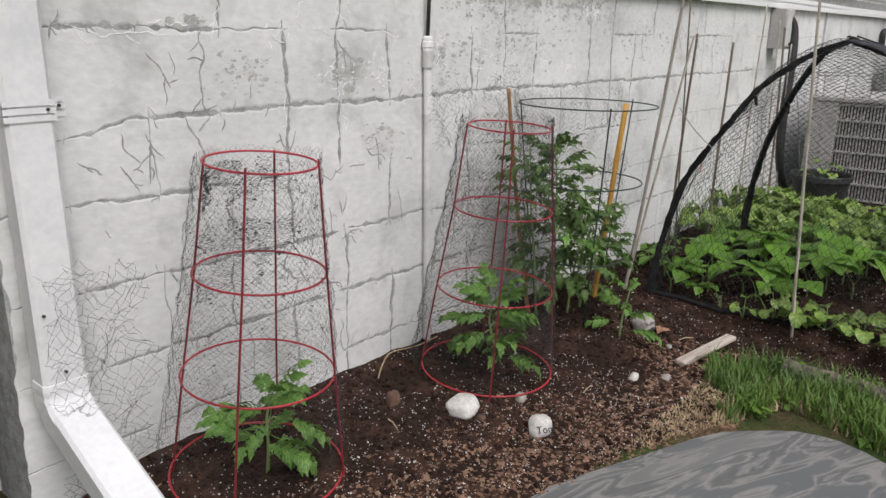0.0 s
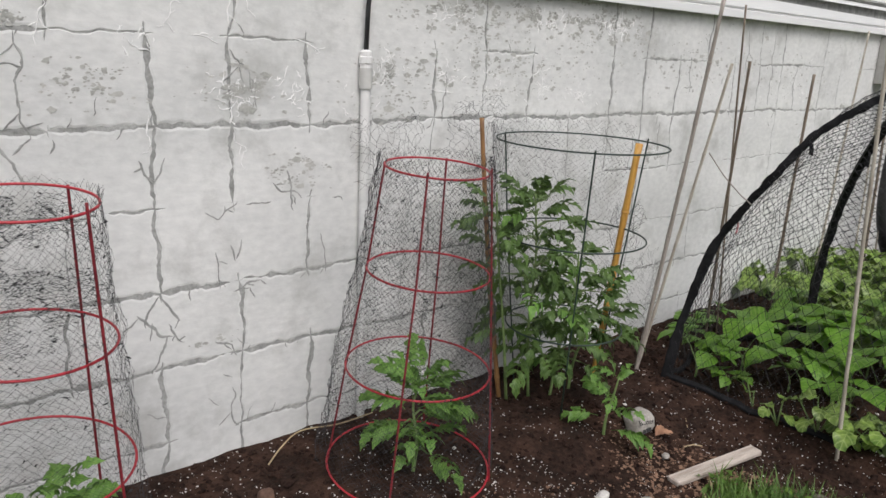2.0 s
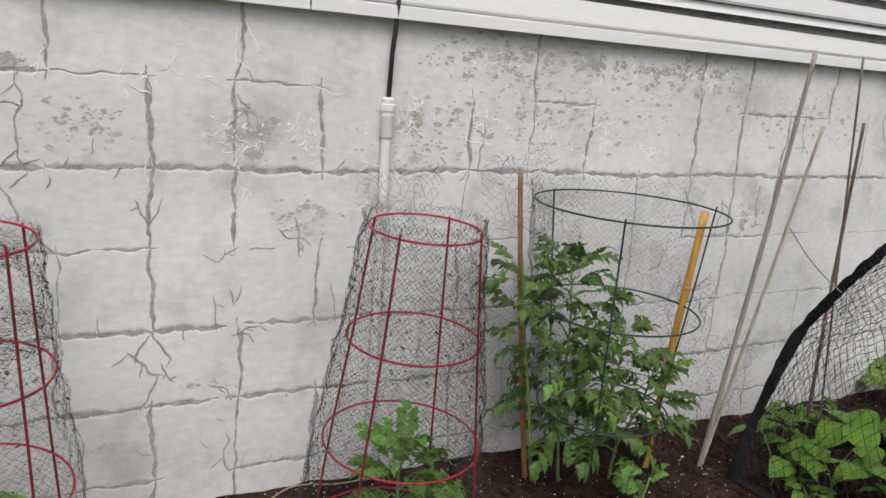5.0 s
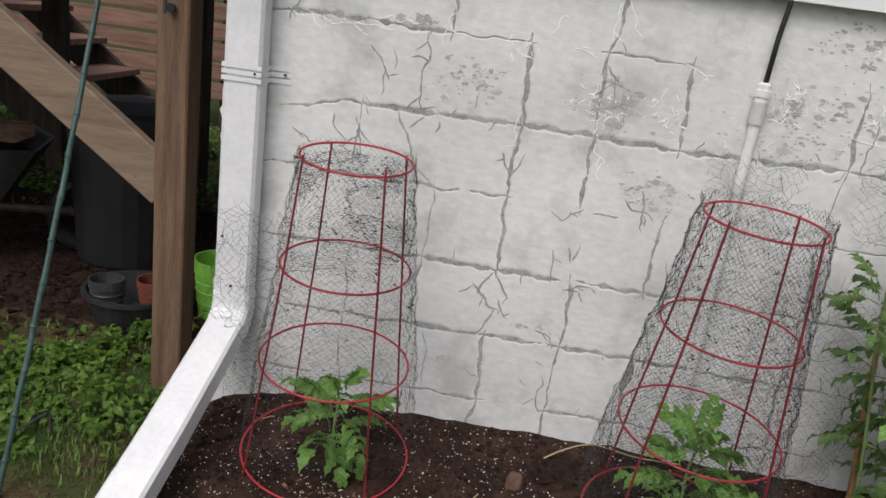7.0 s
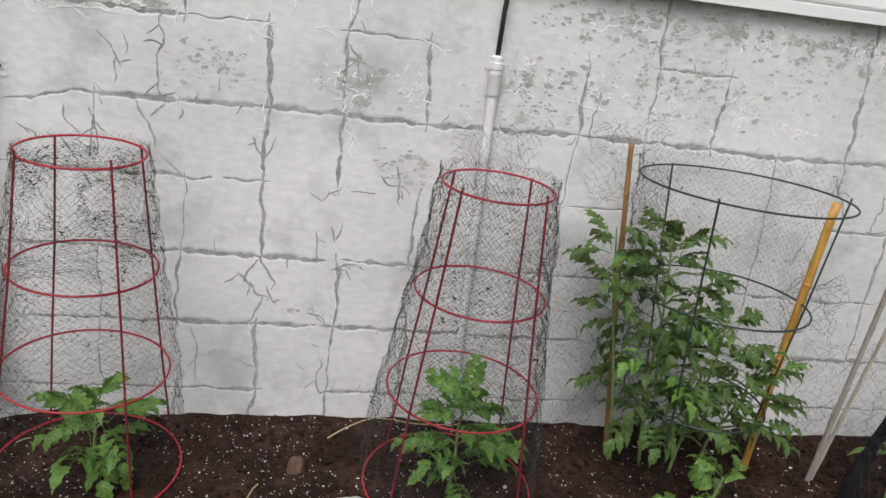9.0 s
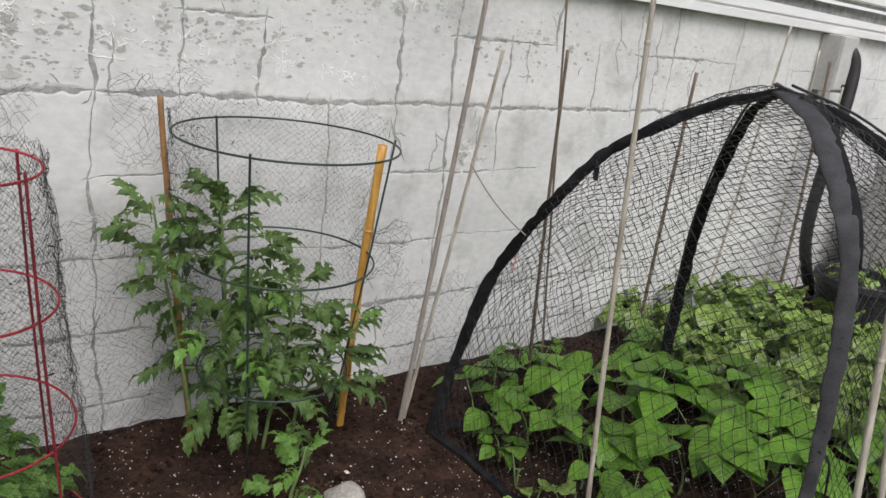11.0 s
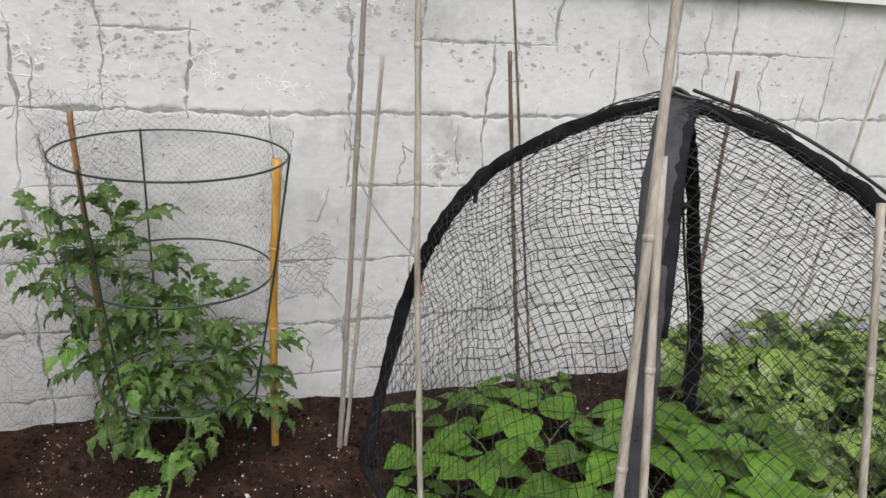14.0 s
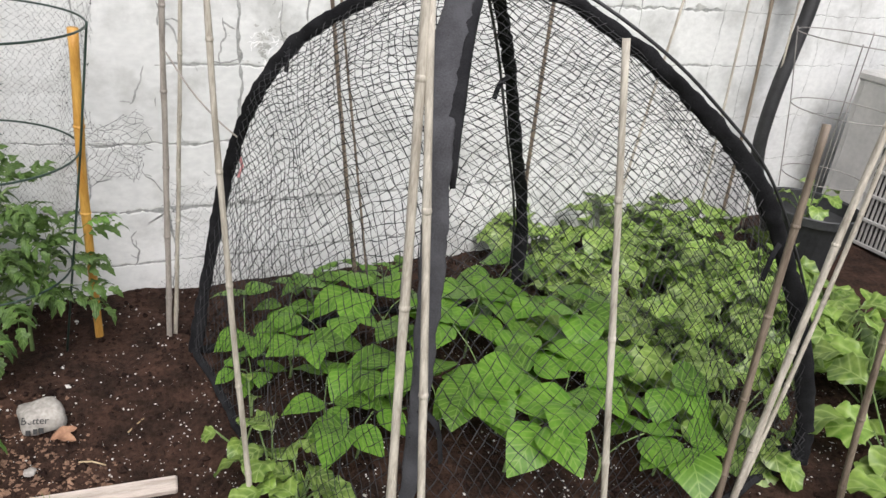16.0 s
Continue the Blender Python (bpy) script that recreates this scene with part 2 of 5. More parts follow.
GREEN_STAKE = material("green_plastic_stake", (0.02, 0.05, 0.045), (0.05, 0.10, 0.085), rough=0.5, scale=12, fine=80, bump=0.3)
STEM = material("green_stem", (0.10, 0.17, 0.05), (0.22, 0.30, 0.11), rough=0.6, scale=14, fine=90, bump=0.2)
TOMATO = leaf_material("tomato_leaf", (0.062, 0.155, 0.028), (0.175, 0.33, 0.062), (0.31, 0.46, 0.14), veins=80)
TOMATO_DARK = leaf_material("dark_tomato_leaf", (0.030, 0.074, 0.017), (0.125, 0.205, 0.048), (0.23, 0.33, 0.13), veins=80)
BEAN = leaf_material("bean_leaf", (0.052, 0.145, 0.011), (0.145, 0.295, 0.030), (0.29, 0.43, 0.11), veins=60, bump=0.6, fine=70, spread=0.36, rough=0.42)
RADISH = leaf_material("radish_leaf", (0.070, 0.150, 0.018), (0.29, 0.41, 0.085), (0.46, 0.56, 0.22), veins=50, rough=0.36, spec=0.5, spread=0.36, bump=0.6, fine=55)
WEED = leaf_material("weed_leaf", (0.035, 0.095, 0.012), (0.15, 0.26, 0.035), (0.17, 0.24, 0.07), veins=60)
GRASS = material("grass_blade", (0.042, 0.098, 0.014), (0.13, 0.22, 0.036), rough=0.6, scale=6, fine=60, bump=0)
STRAW = material("dry_straw", (0.30, 0.22, 0.12), (0.52, 0.42, 0.26), rough=0.8, scale=10, fine=90, bump=0)
DRYLEAF = material("dry_brown_leaf", (0.16, 0.075, 0.04), (0.36, 0.20, 0.12), rough=0.8, scale=20, fine=120, bump=0.4)
BEIGE = material("grey_beige_enamel", (0.36, 0.355, 0.34), (0.48, 0.47, 0.45), rough=0.5, scale=8, fine=60, bump=0.08)
SLOT = material("dark_recess", (0.02, 0.02, 0.02), (0.05, 0.05, 0.05), rough=0.8, bump=0)
POT_BLACK = material("black_plastic", (0.012, 0.013, 0.014), (0.035, 0.036, 0.038), rough=0.5, scale=10, fine=70, bump=0.1)
POT_GREY = material("grey_plastic", (0.03, 0.031, 0.033), (0.075, 0.078, 0.08), rough=0.5, scale=10, fine=70, bump=0.1)
POT_RED = material("terracotta", (0.13, 0.03, 0.02), (0.22, 0.06, 0.035), rough=0.8, scale=10, fine=70, bump=0.2)
POT_GREEN = material("lime_plastic", (0.17, 0.42, 0.05), (0.24, 0.54, 0.08), rough=0.4, scale=10, fine=70, bump=0.05)
BIN = material("dark_grey_bin", (0.008, 0.009, 0.009), (0.018, 0.020, 0.020), rough=0.55, scale=10, fine=70, bump=0.15)
PINK = material("pink_ribbon", (0.60, 0.20, 0.22), (0.75, 0.32, 0.33), rough=0.6, bump=0)
BLOCK = material("dark_foundation", (0.04, 0.04, 0.04), (0.10, 0.10, 0.098), rough=0.9, scale=6, fine=60, bump=0.5)


def ground_material():
    """Brown garden soil in the bed and turf round it, mixed by the mesh's own 'bed' value, broken by noise."""
    m = bpy.data.materials.new("garden_ground")
    m.use_nodes = True
    n, l = m.node_tree.nodes, m.node_tree.links
    p = n["Principled BSDF"]
    co = n.new("ShaderNodeTexCoord")

    def tex(s, d=8):
        q = n.new("ShaderNodeTexNoise")
        q.inputs["Scale"].default_value, q.inputs["Detail"].default_value = s, d
        q.inputs["Roughness"].default_value = 0.65
        l.new(co.outputs["Object"], q.inputs["Vector"])
        return q.outputs[0]

    def ramp(src, a, ca, b, cb):
        q = n.new("ShaderNodeValToRGB")
        q.color_ramp.elements[0].position, q.color_ramp.elements[0].color = a, (*ca, 1)
        q.color_ramp.elements[1].position, q.color_ramp.elements[1].color = b, (*cb, 1)
        l.new(src, q.inputs[0])
        return q.outputs[0]

    def mix(f, a, b):
        q = n.new("ShaderNodeMix")
        q.data_type = "RGBA"
        l.new(f, q.inputs["Factor"])
        l.new(a, q.inputs["A"])
        l.new(b, q.inputs["B"])
        return q.outputs["Result"]

    def mask(src, lo, hi):
        q = n.new("ShaderNodeMapRange")
        q.inputs["From Min"].default_value, q.inputs["From Max"].default_value = lo, hi
        l.new(src, q.inputs[0])
        return q.outputs[0]
    fine, mid = tex(75), tex(9)
    soil = mix(mask(mid, 0.42, 0.66), ramp(fine, 0.3, (0.009, 0.0055, 0.004), 0.7, (0.038, 0.022, 0.016)), ramp(fine, 0.3, (0.030, 0.015, 0.010), 0.72, (0.096, 0.053, 0.037)))
    turf = mix(mask(tex(2.2), 0.45, 0.62), ramp(fine, 0.3, (0.02, 0.035, 0.010), 0.7, (0.06, 0.10, 0.025)), ramp(fine, 0.3, (0.05, 0.03, 0.018), 0.7, (0.13, 0.08, 0.05)))
    at = n.new("ShaderNodeAttribute")
    at.attribute_name = "bed"
    edge = n.new("ShaderNodeMath")
    edge.operation = "MULTIPLY_ADD"
    l.new(tex(24), edge.inputs[0])
    edge.inputs[1].default_value = 0.7
    l.new(at.outputs["Fac"], edge.inputs[2])
    l.new(mix(mask(edge.outputs[0], 0.72, 0.98), turf, soil), p.inputs["Base Color"])
    p.inputs["Roughness"].default_value = 0.97
    p.inputs["Specular IOR Level"].default_value = 0.15
    b = n.new("ShaderNodeBump")
    b.inputs["Strength"].default_value, b.inputs["Distance"].default_value = 0.9, 0.012
    l.new(tex(70), b.inputs["Height"])
    l.new(b.outputs[0], p.inputs["Normal"])
    return m


def slab_material():
    """Grey slab with pale, drawn-out swirls of dried mud."""
    m = bpy.data.materials.new("swirled_grey_slab")
    m.use_nodes = True
    n, l = m.node_tree.nodes, m.node_tree.links
    p = n["Principled BSDF"]
    co = n.new("ShaderNodeTexCoord")
    mp = n.new("ShaderNodeMapping")
    mp.inputs["Rotation"].default_value = (0, 0, radians(-20))
    mp.inputs["Scale"].default_value = (1.1, 5.0, 1)
    l.new(co.outputs["Object"], mp.inputs[0])
    w = n.new("ShaderNodeTexNoise")
    w.inputs["Scale"].default_value, w.inputs["Detail"].default_value, w.inputs["Distortion"].default_value = 2.0, 6, 1.3
    l.new(mp.outputs[0], w.inputs["Vector"])
    r = n.new("ShaderNodeValToRGB")
    els = r.color_ramp.elements
    els[0].position, els[0].color = 0.0, (0.11, 0.12, 0.12, 1)
    els[1].position, els[1].color = 1.0, (0.11, 0.12, 0.12, 1)
    for pos, c in ((0.42, (0.12, 0.125, 0.125)), (0.47, (0.24, 0.235, 0.22)), (0.50, (0.13, 0.13, 0.13)), (0.55, (0.10, 0.105, 0.105)), (0.59, (0.22, 0.215, 0.205)), (0.63, (0.16, 0.16, 0.155))):
        e = els.new(pos)
        e.color = (*c, 1)
    l.new(w.outputs[0], r.inputs[0])
    l.new(r.outputs[0], p.inputs["Base Color"])
    p.inputs["Roughness"].default_value = 0.6
    b = n.new("ShaderNodeBump")
    b.inputs["Strength"].default_value, b.inputs["Distance"].default_value = 0.3, 0.004
    l.new(w.outputs[0], b.inputs["Height"])
    l.new(b.outputs[0], p.inputs["Normal"])
    return m


# ---- ground ----
BED_EDGE = [(-1.40, -0.42), (-1.2, -0.70), (-0.45, -0.80), (-0.1, -0.85), (0.25, -0.97), (0.44, -0.97), (0.52, -0.84), (0.70, -0.80), (0.82, -1.00), (0.86, -1.50), (1.4, -1.62), (2.4, -1.62), (3.0, -1.3), (3.2, -0.85), (5.0, -0.85)]


def bed_edge(x):
    for (x0, y0), (x1, y1) in zip(BED_EDGE, BED_EDGE[1:]):
        if x0 <= x <= x1:
            return lerp(y0, y1, (x - x0) / (x1 - x0))
    return 0.3


def bed(x, y):
    """1 inside the dug bed and on the soil under the deck, 0 on the turf."""
    # bare soil under the deck, its dark colour also carrying the deck's shade
    if x < -1.42 and 0.25 < y < 3.2 and x > -4.2:
        return step(0.25, 0.6, y)
    if not -1.42 < x < 5.0 or y > 0.3:
        return 0.0
    return step(-0.10, 0.06, y - bed_edge(x)) * step(-1.42, -1.30, x)


def ground_z(x, y):
    lumps = 0.010 * noise.noise((x * 9, y * 9, 0.3)) + 0.005 * noise.noise((x * 28, y * 28, 2.0))
    b = bed(x, y)
    b = 0.0 if x < -1.42 else b
    rise = -0.085 + b * lerp(lerp(0.028, 0.105, step(-0.76, -0.38, y)), 0.085, step(0.97, 1.12, x))
    end = 0.05 * step(-1.05, -1.35, x) * b
    far = 0.0 if abs(x) < 5 and abs(y) < 5 else 0.05 * noise.noise((x * 0.1, y * 0.1, 5))
    return rise - end + lumps * (0.4 + b) + far


def axis(lo, hi, d, near):
    out, x = [], lo
    while x <= hi + 1e-6:
        out.append(round(x, 4))
        x += d
    return [-v for v in reversed(near) if -v < lo - d] + out + [v for v in near if v > hi + d]


FAR = [4, 6, 9, 14, 22, 40, 80, 200, 600, 2000]
xs, ys = axis(-2.6, 3.4, 0.03, FAR), axis(-2.6, 0.6, 0.03, FAR)
me = bpy.data.meshes.new("ground")
me.from_pydata([(x, y, ground_z(x, y)) for y in ys for x in xs], [], [(j * len(xs) + i, j * len(xs) + i + 1, (j + 1) * len(xs) + i + 1, (j + 1) * len(xs) + i) for j in range(len(ys) - 1) for i in range(len(xs) - 1)])
me.attributes.new("bed", "FLOAT", "POINT").data.foreach_set("value", [bed(x, y) for y in ys for x in xs])
me.materials.append(ground_material())
me.polygons.foreach_set("use_smooth", [True] * len(me.polygons))
tagged(new("ground", me), "dark brown garden soil with turf around it", "ground", kind="structure")

# ---- house wall: backing, scored stucco blocks, siding ----
X0, SILL, END = -1.36, 1.285, 6.80
wall = thing("wall_north", "light grey painted stucco foundation wall with cracked joints", "wall", kind="structure")
g = Geo()
g.box(pose((X0 + END) / 2, 0.1204, 1.40), END - X0, 0.238, 3.4, 0)
part("backing", g, JOINT, wall)
g = Geo()
g.box(pose(X0 + 0.10, 3.20, 0.50), 0.20, 5.9, 1.57, 0.004)
tagged(single("wall_side", g, STUCCO, "light grey stucco side wall of the house", "wall", kind="structure"))

ROWS_Z = [-0.16, 0.103, 0.303, 0.503, 0.706, 0.90, 1.105, 1.30]


COLS = [X0] + [-0.575 + 0.2055 * k for k in range(-3, 26)]
# how far each joint stands open, block by block from the house corner: 0 is painted shut, 4 is wide
BED_JOINTS = ["", "1223032223222222222222", "1234443332344433332222", "1234443232123112112222", "2333000010002210111122", "0344444444444444333333", "2441020003000310033100", ""]
HEAD_JOINTS = ["0012333120001221111111", "0010424030003010101011", "0013040020020201000100", "0001404030020300001001", "0010340010022320001010", "0000434042404330222021", "0003030003003303013010"]


def open_at(x, z, side):
    """How far the joint at a place stands open, fading out at the ends of an open run."""
    total = 0.0
    for d in (-0.02, 0.0, 0.02):
        if side:
            col = min((abs(x - q), i) for i, q in enumerate(COLS))[1]
            zz = z + d
            row = max(0, min(6, sum(1 for q in ROWS_Z[1:-1] if zz > q)))
            total += int(HEAD_JOINTS[row][col]) if col < 22 else 1
        else:
            row = min((abs(z - q), i) for i, q in enumerate(ROWS_Z))[1]
            col = max(0, sum(1 for q in COLS[1:] if x + d > q))
            total += (int(BED_JOINTS[row][col]) if col < 22 else 1) if BED_JOINTS[row] else 0
    return total / 3


def warp(x, z):
    sag = -0.030 * step(0.2, 1.0, x) * (1 - step(0.5, 0.9, z)) * step(0.15, 0.3, z)
    dip = -0.035 * step(-0.98, -1.2, x) * step(0.8, 0.9, z) * (1 - step(0.92, 1.05, z))
    return (x + 0.017 * noise.noise((x * 4, z * 5, 1.7)) + 0.011 * noise.noise((x * 17, z * 17, 4.0)) + 0.003 * noise.noise((x * 50, z * 50, 4.0)),
            z + sag + dip + 0.009 * noise.noise((x * 3.2, z * 4, 8.1)) + 0.008 * noise.noise((x * 19, z * 19, 6.0)) + 0.003 * noise.noise((x * 50, z * 50, 2.0)))


def gap(x, z, side):
    """Half the width of the joint there; paint and filler have closed it in many places."""
    k = open_at(x, z, side)
    if k <= 0:
        return 0.0
    w = 0.0015 * k * (0.85 + 0.9 * noise.noise((x * 9, z * 9, 3.0 + side)) + 0.8 * noise.noise((x * 45, z * 45, 2.0 + side)) + 0.6 * noise.noise((x * 110, z * 110, 5.0 + side)))
    return max(0.0, min(0.0085, w))


def block(x0, x1, z0, z1, n=6):
    """A stucco panel between four joints, with worn, wavering edges."""
    rim, inner = [], []
    for s in range(4):
        for i in range(n):
            t = 0.0 if i == 0 else lerp(0.085, 0.915, (i - 1) / (n - 2))
            if s == 0:
                x, z, dx, dz = lerp(x0, x1, t), z0, 0, 1
            elif s == 1:
                x, z, dx, dz = x1, lerp(z0, z1, t), -1, 0
            elif s == 2:
                x, z, dx, dz = lerp(x1, x0, t), z1, 0, -1
            else:
                x, z, dx, dz = x0, lerp(z1, z0, t), 1, 0
            if i == 0:
                dx, dz = ((1, 1), (-1, 1), (-1, -1), (1, -1))[s]
            q = gap(x, z, 1 if s in (1, 3) else 0)
            wx, wz = warp(x, z)
            q = q * 0.5 if i == 0 else q
            rim.append((wx + dx * q, 0.0012, wz + dz * q))
            e = q + min(0.0060, q * 1.3)
            inner.append((wx + dx * e, 0.0, wz + dz * e))
    m = len(rim)
    g = Geo()
    middle = [((x0 + x1) / 2, 0.0, (z0 + z1) / 2)]
    g.add(rim + inner + middle, [(i, (i + 1) % m, m + (i + 1) % m, m + i) for i in range(m)] + [(m + i, m + (i + 1) % m, 2 * m) for i in range(m)])
    return g


for x0, x1 in zip(COLS, COLS[1:]):
    for z0, z1 in zip(ROWS_Z, ROWS_Z[1:]):
        part("block", block(x0, x1, z0, z1, 26), STUCCO, wall)
g = Geo()
g.box(pose((COLS[-1] + END) / 2 + 0.03, 0.004, 0.56), END - COLS[-1] - 0.06, 0.012, 1.46, 0.002)
part("plain_stretch", g, STUCCO, wall)

siding = thing("siding", "white horizontal vinyl lap siding above the foundation", "siding", kind="structure")
for (a, b, out) in ((X0 - 0.01, -0.217, 0.0), (-0.214, END, 0.004)):
    g = Geo()
    prof = [(0.002, SILL + 0.012), (-0.026 - out, SILL + 0.004), (-0.031 - out, SILL), (-0.031 - out, SILL + 0.03), (-0.022, SILL + 0.036), (-0.022, SILL + 0.06)]
    vs = [(x, y, z) for x in (a, b) for y, z in prof]
    np_ = len(prof)
    g.add(vs, [(i, i + 1, np_ + i + 1, np_ + i) for i in range(np_ - 1)])
    part("starter_trim", g, SIDING, siding)
for k in range(16):
    z = SILL + 0.036 + 0.115 * k
    g = Geo()
    prof = [(-0.010, z + 0.004), (-0.030, z), (-0.032, z + 0.006), (-0.024, z + 0.085), (-0.012, z + 0.122)]
    vs = [(x, y, zz) for x in (X0 - 0.01, END) for y, zz in prof]
    g.add(vs, [(i, i + 1, 6 + i - 1, 5 + i) for i in range(4)])
    part("siding_board", g, SIDING, siding)

for k in range(16):
    z = SILL + 0.036 + 0.115 * k
    g = Geo()
    prof = [(-0.004, z + 0.004), (-0.018, z), (-0.020, z + 0.006), (-0.014, z + 0.085), (-0.006, z + 0.122)]
    g.add([(X0 + x, y, zz) for y in (0.0, 6.2) for x, zz in prof], [(i, i + 1, 6 + i, 5 + i) for i in range(4)])
    part("siding_board", g, SIDING, siding)
g = Geo()
g.box(pose(X0 + 0.02, -0.010, SILL + 0.93), 0.075, 0.075, 1.86, 0.004)
part("corner_trim", g, SIDING, siding)
g = Geo()
g.box(pose(END - 0.03, -0.014, 1.5), 0.13, 0.075, 3.2, 0.004)
part("corner_trim", g, SIDING, siding, "white corner board at the far end")
g = Geo()
g.box(pose(X0 + 0.14, 3.2, 2.2), 0.24, 5.9, 1.75, 0)
g.box(pose((X0 + END) / 2, 6.2, 1.40), END - X0, 0.2, 3.4, 0)
g.box(pose(END - 0.1, 3.2, 1.40), 0.2, 5.8, 3.4, 0)
tagged(single("wall_back", g, SIDING, "white back walls of the house", "wall", kind="structure"))
g = Geo()
g.add([(x, y, z) for x in (X0 - 0.12, END + 0.12) for y, z in ((-0.12, 3.10), (3.15, 4.6), (6.4, 3.10), (6.4, 3.22), (3.15, 4.74), (-0.12, 3.22))], [(0, 1, 7, 6), (1, 2, 8, 7), (3, 4, 10, 9), (4, 5, 11, 10), (5, 0, 6, 11), (2, 3, 9, 8), (0, 5, 4, 1), (1, 4, 3, 2), (6, 7, 10, 11), (7, 8, 9, 10)])
tagged(single("roof", g, BLOCK, "dark low gable roof of the house", "roof", kind="structure"))

# cracks, filled and painted over
rng = random.Random(11)


def crack(g, x, z, angle, length, width, fork=0.25, wander=0.42):
    """A wandering filled crack on the wall face."""
    n = max(4, int(length / 0.008))
    start = angle
    left, right = [], []
    for i in range(n + 1):
        w = width * (0.45 + 0.55 * rng.random()) * (1 - 0.75 * abs(2 * i / n - 1) ** 6)
        dx, dz = -math.sin(angle), math.cos(angle)
        left.append((x + dx * w, -0.0006, z + dz * w))
        right.append((x - dx * w, -0.0006, z - dz * w))
        if i < n:
            x += math.cos(angle) * length / n
            z += math.sin(angle) * length / n
            angle += rng.gauss(0, wander) + (start - angle) * 0.30
            if rng.random() < fork * 0.25 and length > 0.06:
                crack(g, x, z, angle + rng.choice((-1, 1)) * rng.uniform(0.6, 1.2), min(0.05, length * rng.uniform(0.15, 0.4)), width * 0.8, 0, wander)
    mid = [((a[0] + b[0]) / 2, -0.0016, (a[2] + b[2]) / 2) for a, b in zip(left, right)]
    m = n + 1
    g.add(left + mid + right, [(i, i + 1, m + i + 1, m + i) for i in range(n)] + [(m + i, m + i + 1, 2 * m + i + 1, 2 * m + i) for i in range(n)])


# start, heading in degrees, length and width in millimetres
CRACKS_WEST = [(-1.17, 1.14, -92, 0.06, 3), (-0.835, 1.10, -93, 0.20, 4), (-0.98, 1.05, -58, 0.09, 3.5), (-0.94, 0.98, -88, 0.05, 3), (-0.93, 0.975, 20, 0.03, 2.5), (-0.92, 1.05, -70, 0.05, 2),
               (-1.06, 0.865, -68, 0.08, 3.5), (-1.0, 0.86, -68, 0.07, 3.5), (-0.89, 0.89, -62, 0.11, 4.5), (-1.17, 0.81, -40, 0.06, 3.5), (-0.99, 0.84, -84, 0.09, 4), (-1.04, 0.775, 15, 0.06, 3), (-1.07, 0.79, -60, 0.07, 3.5), (-0.78, 0.88, -70, 0.03, 3)]
CRACKS_MIDDLE = [(-0.605, 0.825, -58, 0.06, 4), (-0.545, 0.83, -112, 0.06, 4), (-0.575, 0.495, -135, 0.075, 4.5), (-0.63, 0.455, -48, 0.10, 5), (-0.56, 0.39, -105, 0.09, 5), (-0.57, 0.49, -60, 0.07, 4),
                 (-0.625, 0.45, -140, 0.045, 3.5), (-0.595, 0.43, -95, 0.04, 3.5), (-0.555, 0.42, -55, 0.06, 3.5), (-0.385, 0.475, 8, 0.07, 3.5), (-0.34, 0.48, -80, 0.03, 3), (-0.44, 0.35, -42, 0.075, 4), (-0.395, 0.21, -80, 0.11, 3.5),
                 (-0.455, 0.69, -32, 0.04, 3), (-0.42, 0.668, 42, 0.06, 3)]
CRACKS_PIPE = [(-0.345, 0.70, 0, 0.06, 3.5), (-0.39, 0.60, -68, 0.04, 3.5), (-0.36, 0.61, -95, 0.045, 3.5), (-0.43, 0.585, -82, 0.085, 3), (-0.38, 1.08, -45, 0.08, 3), (-0.33, 1.03, -75, 0.08, 3), (-0.355, 1.04, -150, 0.05, 2.5),
               (-0.13, 0.60, -65, 0.10, 3), (-0.23, 0.78, -66, 0.10, 4), (-0.27, 0.75, -48, 0.09, 3.5), (0.295, 1.04, -85, 0.13, 4), (-0.62, 0.195, -20, 0.05, 3), (-0.75, 0.29, -80, 0.15, 3)]
CRACKS_EAST = [(1.02, 0.69, -106, 0.10, 4), (1.23, 0.82, -95, 0.12, 4), (1.2, 0.70, 0, 0.07, 3.5), (1.395, 0.87, -88, 0.13, 3.5), (1.06, 0.86, -85, 0.13, 4), (0.965, 0.10, 55, 0.11, 3.5), (1.97, 1.24, -80, 0.2, 3.5), (2.2, 1.23, -86, 0.28, 4),
               (1.56, 1.12, -92, 0.13, 3), (2.45, 1.1, -88, 0.18, 4), (2.62, 1.0, -90, 0.2, 3.5), (1.0, 0.40, -80, 0.09, 3)]
g = Geo()
for x, z, a, ln, w in CRACKS_WEST + CRACKS_MIDDLE + CRACKS_PIPE + CRACKS_EAST:
    crack(g, x, z, radians(a), ln * 1.15, w * 0.00085, 0.35, 0.26)
for _ in range(110):
    x, k = rng.uniform(-1.2, 2.4), rng.randint(1, 6)
    if open_at(x, ROWS_Z[k], 0) > 1.5:
        wx, wz = warp(x, ROWS_Z[k])
        crack(g, wx, wz, rng.choice((-1.6, -1.6, 1.6)) + rng.gauss(0, 0.4), rng.uniform(0.015, 0.045), rng.uniform(0.0012, 0.0026), 0.6)
for _ in range(26):
    crack(g, rng.uniform(-1.2, 3.2), rng.uniform(0.15, 1.25), rng.uniform(-2.6, 0.4), rng.uniform(0.02, 0.05), rng.uniform(0.0012, 0.0024))
part("crack_filler", g, CRACK, wall, "grey filled cracks", smooth=True)
g = Geo()
